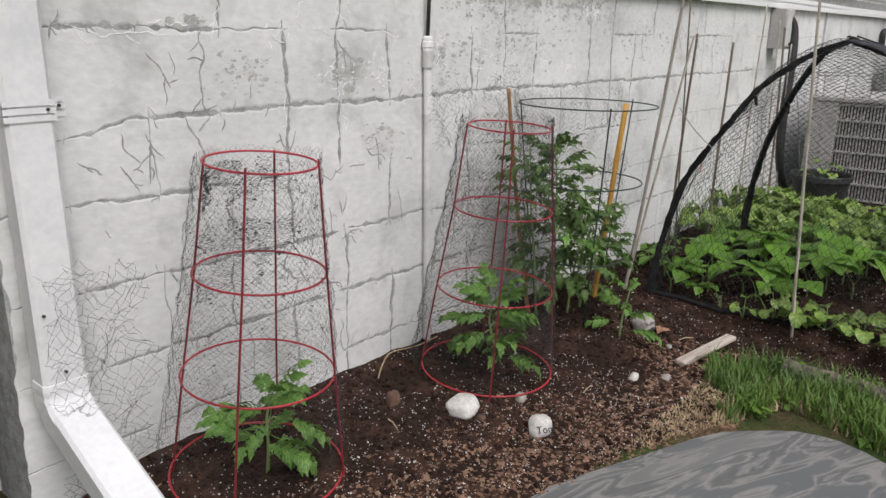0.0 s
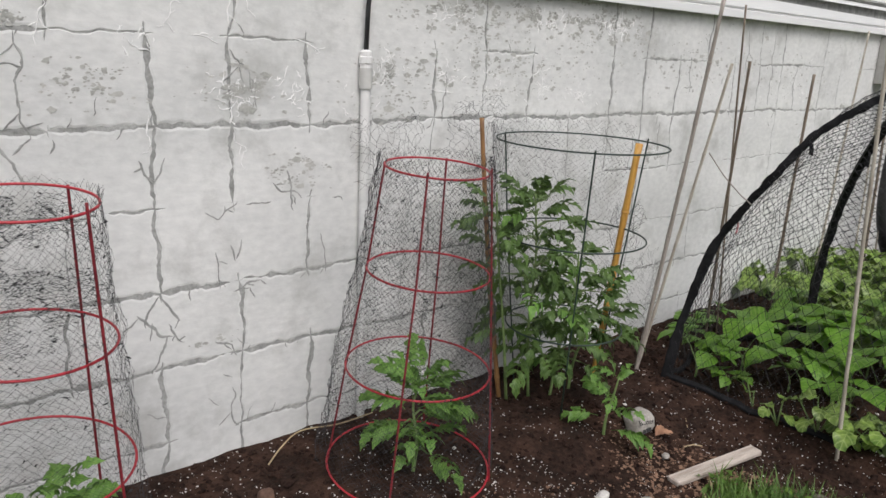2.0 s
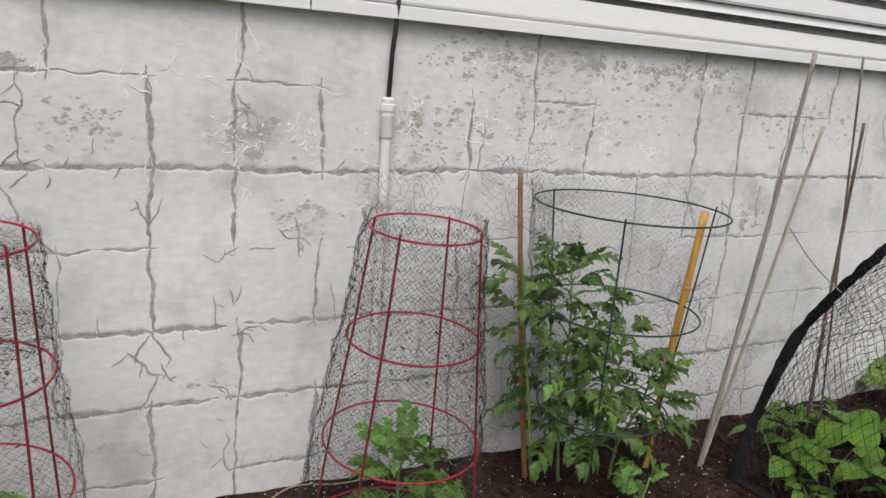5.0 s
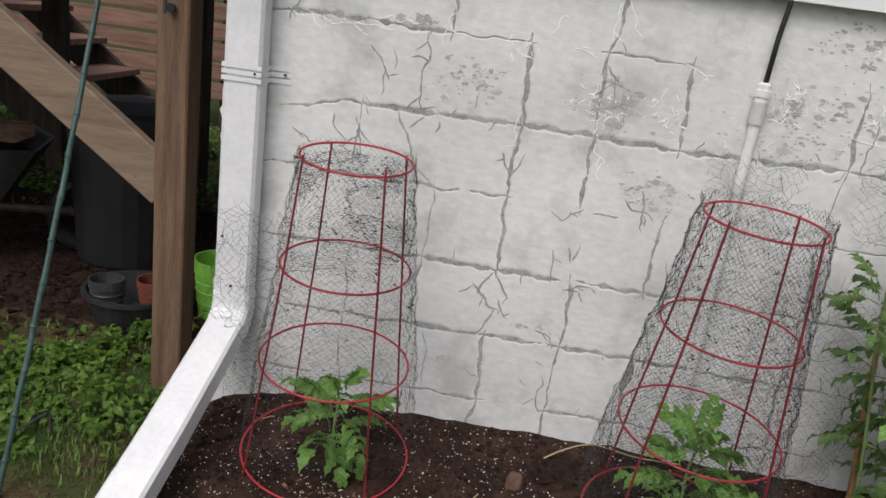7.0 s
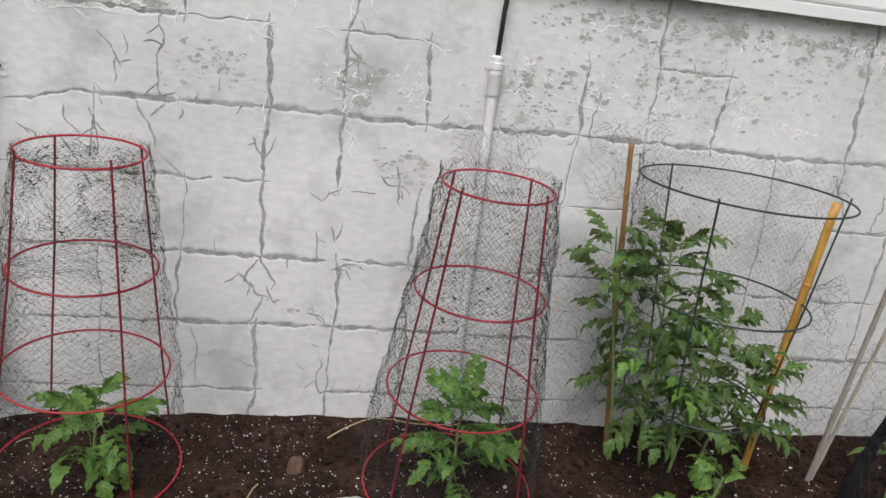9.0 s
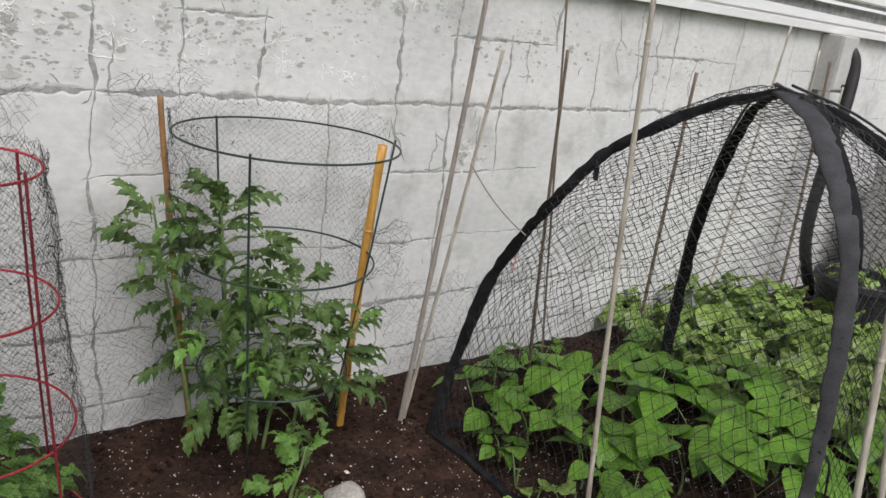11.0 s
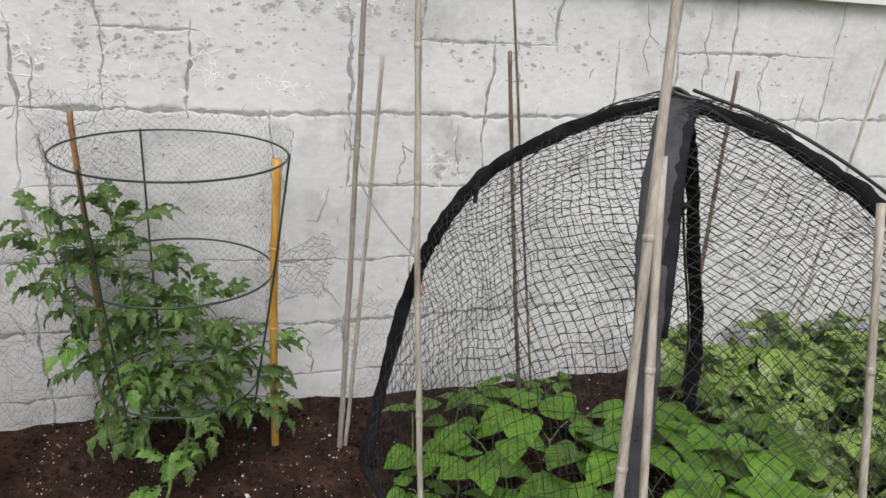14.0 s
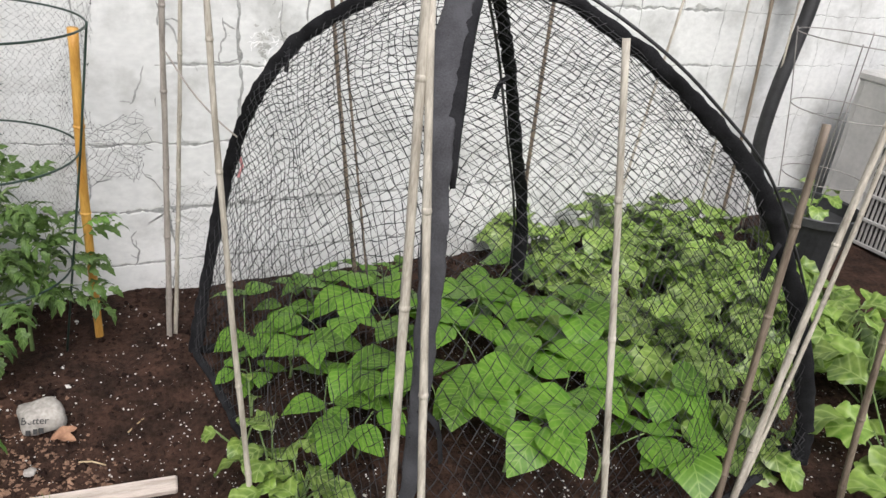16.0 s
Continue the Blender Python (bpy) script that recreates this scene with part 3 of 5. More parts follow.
for cx, cz, sx, sz, n in ((1.07, 1.20, 0.22, 0.07, 110), (0.35, 1.21, 0.22, 0.07, 110), (0.75, 1.12, 0.5, 0.16, 70), (0.12, 1.04, 0.10, 0.03, 30), (-0.34, 0.99, 0.06, 0.05, 40), (0.62, 1.22, 0.14, 0.04, 60), (0.85, 1.2, 0.12, 0.04, 50), (-0.36, 1.0, 0.08, 0.06, 40), (0.1, 1.0, 0.2, 0.1, 60), (0.5, 1.05, 0.25, 0.1, 70), (-0.87, 1.125, 0.05, 0.012, 30),
                          (-0.2, 0.78, 0.08, 0.05, 30), (1.35, 0.75, 0.08, 0.06, 36), (-0.7, 1.0, 0.12, 0.06, 26), (1.6, 1.1, 0.4, 0.12, 60), (2.4, 1.05, 0.5, 0.15, 60), (-0.45, 0.35, 0.06, 0.02, 8), (-0.68, 0.21, 0.03, 0.008, 10)):
    for _ in range(n * 9):
        x, z, w = cx + rng.gauss(0, sx * 0.5), min(SILL - 0.01, cz + rng.gauss(0, sz * 0.5)), 0.0021 * math.exp(rng.gauss(0, 0.55))
        if noise.noise((x * 28, z * 34, 5.0)) < 0.02:
            continue
        m, lift = rng.randint(5, 8), -0.0005 - 0.0012 * rng.random()
        g.add([(x + math.cos(2 * math.pi * i / m) * w * rng.uniform(0.4, 2.4), lift, z + math.sin(2 * math.pi * i / m) * w * rng.uniform(0.4, 1.2)) for i in range(m)], [tuple(range(m))])
part("mildew_specks", g, MILDEW, wall, "grey mildew specks")
g = Geo()
for cx, cz, sx, sz, n in ((1.07, 1.215, 0.13, 0.035, 60), (0.885, 0.975, 0.06, 0.02, 30), (0.71, 0.985, 0.03, 0.03, 20), (-0.36, 0.98, 0.06, 0.06, 34), (-0.22, 0.98, 0.06, 0.04, 24), (0.08, 1.03, 0.06, 0.03, 14), (0.0, 0.96, 0.10, 0.05, 10), (1.35, 0.75, 0.07, 0.05, 24),
                          (0.33, 1.2, 0.10, 0.04, 24), (0.10, 1.06, 0.05, 0.02, 14), (0.30, 1.02, 0.04, 0.04, 14), (2.55, 0.97, 0.08, 0.04, 18), (-0.6, 1.09, 0.08, 0.02, 10), (0.75, 1.2, 0.1, 0.03, 20), (0.5, 1.0, 0.2, 0.1, 24), (2.0, 0.95, 0.5, 0.2, 26)):
    for _ in range(n):
        crack(g, cx + rng.gauss(0, sx * 0.5), cz + rng.gauss(0, sz * 0.5), rng.uniform(-3, 3), rng.uniform(0.010, 0.04), rng.uniform(0.0013, 0.0030), 0.5, 0.7)
for x, z, a, ln in ((-1.16, 1.107, 0.0, 0.26), (-0.775, 1.17, -1.6, 0.11), (-0.373, 0.88, -1.55, 0.12), (-0.578, 0.93, -1.6, 0.1), (-0.37, 1.24, -1.6, 0.12), (-0.96, 1.113, 0.0, 0.12), (-0.47, 1.105, 0.1, 0.07), (0.24, 0.985, 0.0, 0.09), (0.295, 1.03, -1.6, 0.07), (-0.2, 1.106, 0.0, 0.08), (-0.55, 1.12, 0.0, 0.1), (0.7, 1.1, -1.5, 0.16), (-0.36, 1.25, -1.6, 0.12)):
    crack(g, x, z + 0.003, a, ln, 0.0020, 0.5)
part("paint_flakes", g, FLAKE, wall, "white raised paint flakes", smooth=True)

# ---- downspout, conduit, meter box, hose ----
spout = thing("downspout", "white painted metal downspout with a sloping extension", "downspout", pose(-1.285, -0.045, 0))


def rect_tube(pts, w, d, across=(1, 0, 0), rib=0.0):
    """A rectangular pipe with softened edges along a path."""
    g = Geo()
    ax = Vector(across)
    sec = [(-w / 2, -d / 2 + 0.008), (-w / 2 + 0.008, -d / 2), (-w * 0.2, -d / 2), (-w * 0.17, -d / 2 + 0.003), (w * 0.17, -d / 2 + 0.003), (w * 0.2, -d / 2), (w / 2 - 0.008, -d / 2), (w / 2, -d / 2 + 0.008), (w / 2, d / 2 - 0.008), (w / 2 - 0.008, d / 2), (-w / 2 + 0.008, d / 2), (-w / 2, d / 2 - 0.008)]
    vs, fs, n = [], [], len(sec)
    pts = [Vector(p) for p in pts]
    for i, p in enumerate(pts):
        d_ = (pts[min(i + 1, len(pts) - 1)] - pts[max(i - 1, 0)]).normalized()
        up = ax.cross(d_).normalized()
        k = 1.0 + (rib if i % 2 else 0)
        vs += [p + ax * (a * k) + up * (b * k) for a, b in sec]
    for i in range(len(pts) - 1):
        fs += [(i * n + q, i * n + (q + 1) % n, (i + 1) * n + (q + 1) % n, (i + 1) * n + q) for q in range(n)]
    fs += [tuple(range(n)), tuple(range((len(pts) - 1) * n, len(pts) * n))]
    g.add(vs, fs)
    return g


part("downpipe", rect_tube([(0, 0, 3.0), (0, 0, 0.30)], 0.098, 0.068, (-1, 0, 0)), WHITE_METAL, spout)
part("elbow", rect_tube([(0, 0, 0.335), (0, 0, 0.320), (0, -0.001, 0.305), (0, -0.003, 0.290), (0, -0.012, 0.272), (0, -0.030, 0.252), (0, -0.052, 0.235)], 0.102, 0.072, (-1, 0, 0), 0.03), WHITE_METAL, spout)
part("extension", rect_tube([(0, -0.045, 0.242), (-0.01, -0.40, 0.105), (-0.03, -0.80, -0.045)], 0.100, 0.072, (-1, 0, 0)), WHITE_METAL, spout)
g = Geo()
for dz in (-0.016, 0.0, 0.016):
    g.add([(x, y, 0.938 + dz + s) for s in (-0.006, 0.006) for x, y in ((-0.052, 0.036), (-0.052, -0.037), (0.052, -0.037), (0.054, 0.040), (0.105, 0.043))], [(i, i + 1, 6 + i, 5 + i) for i in range(4)])
strap = part("strap", g, WHITE_METAL, spout, "crimped white strap")
for sx, sz in ((0.0, 0.07 + 0.29), (0.035, 0.94), (0.09, 0.94), (-0.03, 0.5)):
    g = Geo()
    g.tube([(sx, -0.034 if sx < 0.06 else 0.042, sz), (sx, -0.040 if sx < 0.06 else 0.036, sz)], 0.0035, 8)
    part("screw", g, SLOT, strap if sz > 0.9 else spout)

conduit = thing("conduit", "white plastic conduit with a black cable running up the wall", "conduit", pose(0.0, -0.016, 0))
g = Geo()
g.tube([(0, 0, 0.84), (0, 0, 0.995)], 0.0135, 14, False)
part("pipe", g, PVC, conduit, smooth=True)
g = Geo()
g.tube([(0, 0, -0.05), (0, 0, 0.845)], 0.0132, 14, False)
part("pipe", g, STUCCO, conduit, "lower pipe painted grey like the wall", smooth=True)
g = Geo()
g.tube([(0, 0, 0.99), (0, 0, 1.045)], 0.0175, 14)
part("coupling", g, PVC_GREY, conduit, "grey coupling")
g = Geo()
g.lathe(pose(0, 0, 1.045), [(0.0, 0.048), (0.010, 0.047), (0.0165, 0.042), (0.0165, 0.030), (0.019, 0.028), (0.019, 0.012), (0.0165, 0.010), (0.0165, 0.0), (0.0, 0.0)], 16)
cap = part("cap", g, PVC, conduit, "white ribbed cable gland")
g = Geo()
g.tube([(0, 0, 1.085), (0.002, -0.004, 1.2), (0.006, -0.012, 1.275), (0.008, -0.022, 1.45)], 0.0065, 8)
cable = part("cable", g, BLACK, conduit, "black cable", smooth=True)
g = Geo()
g.box(pose(0.008, -0.022, 1.40), 0.05, 0.02, 0.03, 0.004)
part("clip", g, PVC_GREY, cable)

box = thing("meter_box", "small grey electrical disconnect box on the wall", "electrical box", pose(3.41, -0.001, 1.03))
g = Geo()
g.box(pose(-0.015, -0.05, 0.125), 0.135, 0.10, 0.25, 0.004)
part("body", g, BEIGE, box)
g = Geo()
g.box(pose(-0.013, -0.104, 0.128), 0.130, 0.010, 0.235, 0.003)
cover = part("cover", g, PVC_GREY, box)
g = Geo()
g.box(pose(0.004, -0.111, 0.03), 0.03, 0.006, 0.018, 0.002)
part("latch", g, SLOT, cover)
g = Geo()
g.tube([(-0.05, -0.05, 0.0), (-0.05, -0.05, -0.04), (-0.07, -0.05, -0.05)], 0.016, 10)
part("fitting", g, PVC, box)

hose = thing("line_hose", "black foam-wrapped hose hanging from the box", "hose")
g = Geo()
g.tube(smooth_path([(3.43, -0.02, 1.245), (3.445, -0.09, 1.215), (3.46, -0.12, 1.13), (3.425, -0.14, 0.92), (3.36, -0.15, 0.60), (3.36, -0.16, 0.34), (3.50, -0.17, 0.10), (3.62, -0.20, 0.04), (3.86, -0.26, 0.06)], 40), 0.028, 10)
part("sleeve", g, BLACK, hose, smooth=True)

meter = thing("gas_meter", "grey gas meter with a round regulator on a pipe riser", "gas meter", pose(6.52, -0.22, -0.06))
g = Geo()
g.box(pose(0, 0, 0.83), 0.36, 0.20, 0.36, 0.02)
g.box(pose(0, 0, 1.03), 0.30, 0.16, 0.05, 0.015)
part("body", g, BEIGE, meter)
g = Geo()
g.tube(smooth_path([(-0.08, 0, 1.04), (-0.08, 0, 1.30), (-0.08, 0, 1.62)], 10), 0.026, 10)
part("riser", g, PVC_GREY, meter, smooth=True)
g = Geo()
g.tube([(0.10, 0, 0.66), (0.10, 0, 0.02)], 0.024, 10)
part("riser", g, PVC_GREY, meter, smooth=True)
g = Geo()
g.lathe(pose(-0.08, -0.02, 1.42, 90, 0, 0), [(0.0, 0.05), (0.035, 0.05), (0.04, 0.03), (0.10, 0.025), (0.11, 0.01), (0.11, -0.01), (0.10, -0.025), (0.04, -0.03), (0.0, -0.03)], 24)
disc = part("regulator", g, POT_GREY, meter, "dark grey round regulator", smooth=True)
g = Geo()
g.tube([(-0.08, -0.07, 1.42), (-0.08, -0.10, 1.42)], 0.03, 12)
part("cap", g, SLOT, disc)
pipe2 = thing("pipe_stub", "dark iron pipe with a tap projecting along the wall", "pipe", pose(6.40, -0.20, 1.16))
g = Geo()
g.tube(smooth_path([(0.0, 0, -0.01), (-0.4, 0, 0.0), (-0.72, 0, 0.0), (-0.80, 0, -0.02), (-0.80, 0, -0.11)], 20), 0.026, 10)
part("pipe", g, BLACK, pipe2, smooth=True)
g = Geo()
g.tube([(-0.45, 0, 0.10), (-0.45, 0, -0.09)], 0.020, 8)
g.box(pose(-0.45, 0, 0.09), 0.12, 0.02, 0.02, 0.004)
part("tap", g, BLACK, pipe2)

# ---- air conditioner, pot, wire cage at the far end ----
ac = thing("air_conditioner", "grey-beige outdoor air conditioner unit with louvred sides", "air conditioner", pose(3.84, -0.18, -0.08))
g = Geo()
g.box(pose(0.36, -0.36, 0.03), 0.80, 0.80, 0.06, 0.006)
part("pad", g, BLOCK, ac, "concrete pad")
g = Geo()
g.box(pose(0.36, -0.36, 0.41), 0.66, 0.66, 0.70, 0.01)
part("core", g, SLOT, ac)
for cx, cy in ((0.02, -0.02), (0.02, -0.70), (0.70, -0.02), (0.70, -0.70)):
    g = Geo()
    g.box(pose(cx, cy, 0.41), 0.05, 0.05, 0.70, 0.006)
    part("corner_post", g, BEIGE, ac)
g = Geo()
g.box(pose(0.0, -0.10, 0.41), 0.02, 0.16, 0.70, 0.004)
part("service_panel", g, BEIGE, ac)
g = Geo()
g.box(pose(0.36, -0.36, 0.775), 0.75, 0.75, 0.045, 0.012)
part("lid", g, BEIGE, ac)
bar = Geo()
bar.box(pose(0, 0, 0), 0.006, 0.010, 0.66, 0.001)
bar = bar.mesh("slat", BEIGE)
rail = Geo()
rail.box(pose(0, 0, 0), 0.010, 0.54, 0.014, 0.001)
rail = rail.mesh("rail", BEIGE)
for k in range(26):
    part("slat", bar, None, ac, at=pose(0.008, -0.185 - 0.020 * k, 0.42))
    part("slat", bar, None, ac, at=pose(0.10 + 0.020 * k, -0.712, 0.42, 0, 0, 90))
for k in range(7):
    part("rail", rail, None, ac, at=pose(0.002, -0.44, 0.10 + k * 0.107))
    part("rail", rail, None, ac, at=pose(0.36, -0.718, 0.10 + k * 0.107, 0, 0, 90))

pot = thing("large_pot", "large black plastic pot holding a small plant", "plant pot", pose(3.41, -0.42, -0.06))
g = Geo()
g.lathe(pose(0, 0, 0), [(0.0, 0.01), (0.13, 0.0), (0.178, 0.27), (0.19, 0.27), (0.19, 0.30), (0.176, 0.30), (0.168, 0.25), (0.0, 0.25)], 32)
part("body", g, POT_BLACK, pot, smooth=False)
g = Geo()
g.ring(pose(0, 0, 0.302), 0.186, 0.004, 36)
part("rim", g, POT_GREY, pot, "worn grey rim")


# ---- leaves ----
def blade(g, m, length, width, shape, fold=0.25, droop=0.3, wave=0.0, n=7, lobes=0.0):
    """A leaf blade along local y: folded at the midrib, drooping, wavy or lobed at the margin."""
    vs, fs = [], []
    for i in range(n + 1):
        t = i / n
        w = width * shape(t) * (1 + lobes * math.sin(t * 19.0))
        y = length * (t - 0.12 * droop * t * t)
        z = length * (0.10 * math.sin(t * 3.0) - droop * 0.55 * t * t)
        wob = wave * math.sin(t * 16.0) * width
        vs += [(-w, y, z + fold * w + wob), (-w * 0.5, y, z + fold * w * 0.62), (0, y, z), (w * 0.5, y, z + fold * w * 0.62), (w, y, z + fold * w - wob)]
    for i in range(n):
        for k in range(4):
            a = i * 5 + k
            fs.append((a, a + 1, a + 6, a + 5))
    g.add([m @ Vector(p) for p in vs], fs)


def heart(t):
    return (math.sin(math.pi * min(1, t * 0.86 + 0.14) ** 0.8) ** 0.75) * (1 - 0.25 * t) if t < 0.995 else 0.0


def oval(t):
    return math.sin(math.pi * min(max(t, 0.02), 0.985)) ** 0.8


def ovate(t):
    """Broad near the base, drawn out to a point."""
    return math.sin(math.pi * min(max(t, 0.02), 0.99) ** 0.72) ** 0.9


def spoon(t):
    return 0.12 + 0.9 * math.sin(math.pi * max(0.0, t * 0.92 - 0.05)) ** 1.1 if t > 0.1 else 0.06


def tomato_leaf(seed, mat, broad=0.25, size_up=1.0):
    """A compound leaf: a bowed stalk with pairs of toothed, drooping leaflets."""
    r = random.Random(seed)
    g = Geo()
    pts = [(0, 0, 0)]
    for i in range(1, 7):
        t = i / 6
        pts.append((0.006 * math.sin(i + seed), 0.17 * t, 0.05 * t - 0.085 * t * t))
    g.tube(pts, [0.0022, 0.002, 0.0018, 0.0016, 0.0014, 0.0012, 0.001], 4)
    for i, size in ((2, 0.055), (3, 0.075), (4, 0.085), (5, 0.08)):
        for s in (-1, 1):
            a = s * r.uniform(50, 75)
            blade(g, pose(*pts[i], r.uniform(-35, 0), s * r.uniform(-5, 25), -a), size_up * size * r.uniform(0.85, 1.15), size_up * size * broad, ovate, 0.30, r.uniform(0.4, 1.0), 0.10, 11, 0.26)
    blade(g, pose(*pts[6], -30, 0, r.uniform(-15, 15)), 0.09 * size_up, 0.085 * broad * size_up * 1.15, ovate, 0.3, 0.8, 0.10, 11, 0.26)
    return g.mesh("leaf", mat, True)


def bean_leaf(seed, mat):
    r = random.Random(seed)
    g = Geo()
    blade(g, pose(0, 0, 0), 0.118 * r.uniform(0.9, 1.1), 0.049, ovate, 0.08, r.uniform(0.1, 0.4), 0.025, 10)
    return g.mesh("leaf", mat, True)


def radish_leaf(seed, mat):
    r = random.Random(seed)
    g = Geo()
    blade(g, pose(0, 0, 0), 0.078 * r.uniform(0.75, 1.25), 0.034, spoon, 0.20, r.uniform(0.3, 0.9), 0.16, 14, 0.11)
    return g.mesh("leaf", mat, True)


def weed_leaf(seed, mat):
    r = random.Random(seed)
    g = Geo()
    blade(g, pose(0, 0, 0), 0.055 * r.uniform(0.8, 1.2), 0.018, oval, 0.25, 0.5, 0.05, 4)
    return g.mesh("leaf", mat, True)


TOM = [tomato_leaf(s, TOMATO, 0.27, 1.0) for s in range(5)]
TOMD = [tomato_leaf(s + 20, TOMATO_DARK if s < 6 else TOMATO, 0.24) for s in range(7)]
BEANS = [bean_leaf(s, BEAN) for s in range(5)]
RADS = [radish_leaf(s, RADISH) for s in range(6)]


def scaled(m, s):
    return m @ Matrix.Diagonal((s, s, s, 1))


def tomato_plant(x, y, height, leaves, spread, label, seed, meshes, lean=(0, 0), first=0.12, size=1.0):
    r = random.Random(seed)
    plant = thing("tomato_plant", label, "plant", pose(x, y, ground_z(x, y) - 0.01))
    stem = smooth_path([(0, 0, 0), (lean[0] * 0.3 + r.gauss(0, 0.01), lean[1] * 0.3, height * 0.35), (lean[0] * 0.7, lean[1] * 0.7 + r.gauss(0, 0.01), height * 0.7), (lean[0], lean[1], height)], 16)
    g = Geo()
    g.tube(stem, [lerp(0.0055, 0.0022, i / 16) for i in range(17)], 7)
    part("stem", g, STEM, plant, smooth=True)
    az = r.uniform(0, 360)
    for i in range(leaves):
        t = lerp(first, 1.0, (i / max(1, leaves - 1)) ** 0.9)
        p = stem[min(16, int(t * 16))]
        az += 137 + r.gauss(0, 35)
        pitch = lerp(-8 if height > 0.3 else 14, 45, t ** 3) + r.gauss(0, 18)
        s = size * lerp(1.15, 0.75, t) * r.uniform(0.8, 1.15)
        reach = spread * lerp(0.6, 0.25, t) * r.random()
        q = p + Vector((-math.sin(radians(az)) * reach, math.cos(radians(az)) * reach, reach * 0.3))
        if reach > 0.03:
            b = Geo()
            b.tube([p, lerp(p, q, 0.5) + Vector((0, 0, 0.01)), q], [0.0035, 0.003, 0.0022], 5)
            part("side_shoot", b, STEM, plant)
        part("leaf", r.choice(meshes), None, plant, at=scaled(pose(*q, pitch, r.gauss(0, 12), az), s))
    return plant


tomato_plant(-0.92, -0.30, 0.23, 17, 0.10, "young green tomato plant inside a red wire cage", 3, TOM, (0.01, -0.02), 0.3, 0.66)
tomato_plant(-0.06, -0.36, 0.27, 28, 0.09, "bushy young tomato plant inside a red wire cage", 8, TOM, (0.02, 0.0), 0.25, 0.66)
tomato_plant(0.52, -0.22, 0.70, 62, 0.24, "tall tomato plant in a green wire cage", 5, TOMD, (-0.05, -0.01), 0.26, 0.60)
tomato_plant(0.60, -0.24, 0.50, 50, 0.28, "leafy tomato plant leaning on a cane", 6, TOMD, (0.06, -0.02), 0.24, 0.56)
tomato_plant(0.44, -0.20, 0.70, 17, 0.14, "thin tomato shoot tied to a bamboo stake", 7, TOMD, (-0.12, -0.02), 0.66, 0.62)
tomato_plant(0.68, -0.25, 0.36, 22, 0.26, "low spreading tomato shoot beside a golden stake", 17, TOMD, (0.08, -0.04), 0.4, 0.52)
tomato_plant(0.56, -0.50, 0.20, 7, 0.05, "small pale tomato seedling in bare soil", 9, TOM, (0.02, -0.02), 0.15, 0.55)


def bean_plant(x, y, seed, n, size=1.0, group="bean plants in the net tent", label="young bush bean plant with broad heart-shaped leaves"):
    r = random.Random(seed)
    plant = thing("bean_plant", label, "plant", pose(x, y, ground_z(x, y) - 0.008), group)
    h = 0.07 * size
    g = Geo()
    g.tube([(0, 0, 0), (0.004, 0, h * 0.6), (0, 0.004, h)], [0.004, 0.0035, 0.003], 6)
    part("stem", g, STEM, plant)
    az = r.uniform(0, 360)
    for i in range(n):
        az += 360 / n + r.gauss(0, 14)
        up = r.uniform(35, 68)
        ln = size * r.uniform(0.06, 0.13)
        a = radians(az)
        d = Vector((-math.sin(a) * math.cos(radians(up)), math.cos(a) * math.cos(radians(up)), math.sin(radians(up))))
        q = Vector((0, 0, h)) + d * ln
        b = Geo()
        b.tube([(0, 0, h * 0.9), lerp(Vector((0, 0, h)), q, 0.5) + Vector((0, 0, 0.008)), q], 0.0017, 4)
        part("leaf_stalk", b, STEM, plant)
        for k, turn in enumerate((0, 75, -75)):
            part("leaf", r.choice(BEANS), None, plant, at=scaled(pose(*q, r.uniform(-24, 8), r.gauss(0, 10), az + turn + r.gauss(0, 10)) @ pose(0, 0.012, 0), size * r.uniform(0.75, 1.1)))
    return plant


def radish_plant(x, y, seed, n, size=1.0, group="leafy greens in the net tent", label="clump of pale green radish leaves with scalloped edges"):
    r = random.Random(seed)
    plant = thing("radish_plant", label, "plant", pose(x, y, ground_z(x, y) - 0.005), group)
    for i in range(n):
        az = 360 * i / n * 1.62 + r.gauss(0, 20)
        up = r.uniform(30, 85)
        ln = size * r.uniform(0.04, 0.15)
        a = radians(az)
        d = Vector((-math.sin(a) * math.cos(radians(up)), math.cos(a) * math.cos(radians(up)), math.sin(radians(up))))
        q = d * ln
        part("leaf", r.choice(RADS), None, plant, at=scaled(pose(*q, up * 0.35 - r.uniform(0, 25), r.gauss(0, 16), az), size * r.uniform(0.8, 1.25)))
        b = Geo()
        b.tube([(0, 0, 0), q + d * 0.01], [0.003, 0.002], 4)
        part("leaf_stalk", b, STEM, plant)
    return plant


r = random.Random(4)
BEAN_ROWS = [(1.18, -0.42, 2, 0.95), (1.33, -0.32, 2, 0.85), (1.39, -0.48, 2, 0.95), (1.35, -0.68, 2, 1.0), (1.31, -0.90, 2, 0.9), (1.57, -0.45, 2, 1.1), (1.75, -0.62, 2, 1.2), (1.97, -0.40, 2, 1.1), (1.70, -0.80, 2, 1.2),
             (1.52, -0.90, 2, 1.2), (1.61, -1.06, 2, 1.15), (1.83, -0.97, 3, 1.2), (2.0, -1.03, 2, 1.1), (1.79, -1.17, 2, 1.15), (1.94, -1.2, 2, 1.1), (2.03, -0.70, 3, 1.15), (1.88, -0.78, 2, 1.0)]
BEAN_GAPS = [(1.26, -0.56, 2, 0.9), (1.46, -0.74, 2, 1.0), (1.66, -0.94, 2, 1.1), (1.62, -0.60, 2, 1.05), (1.86, -0.52, 3, 1.1), (1.28, -0.76, 2, 0.8)]
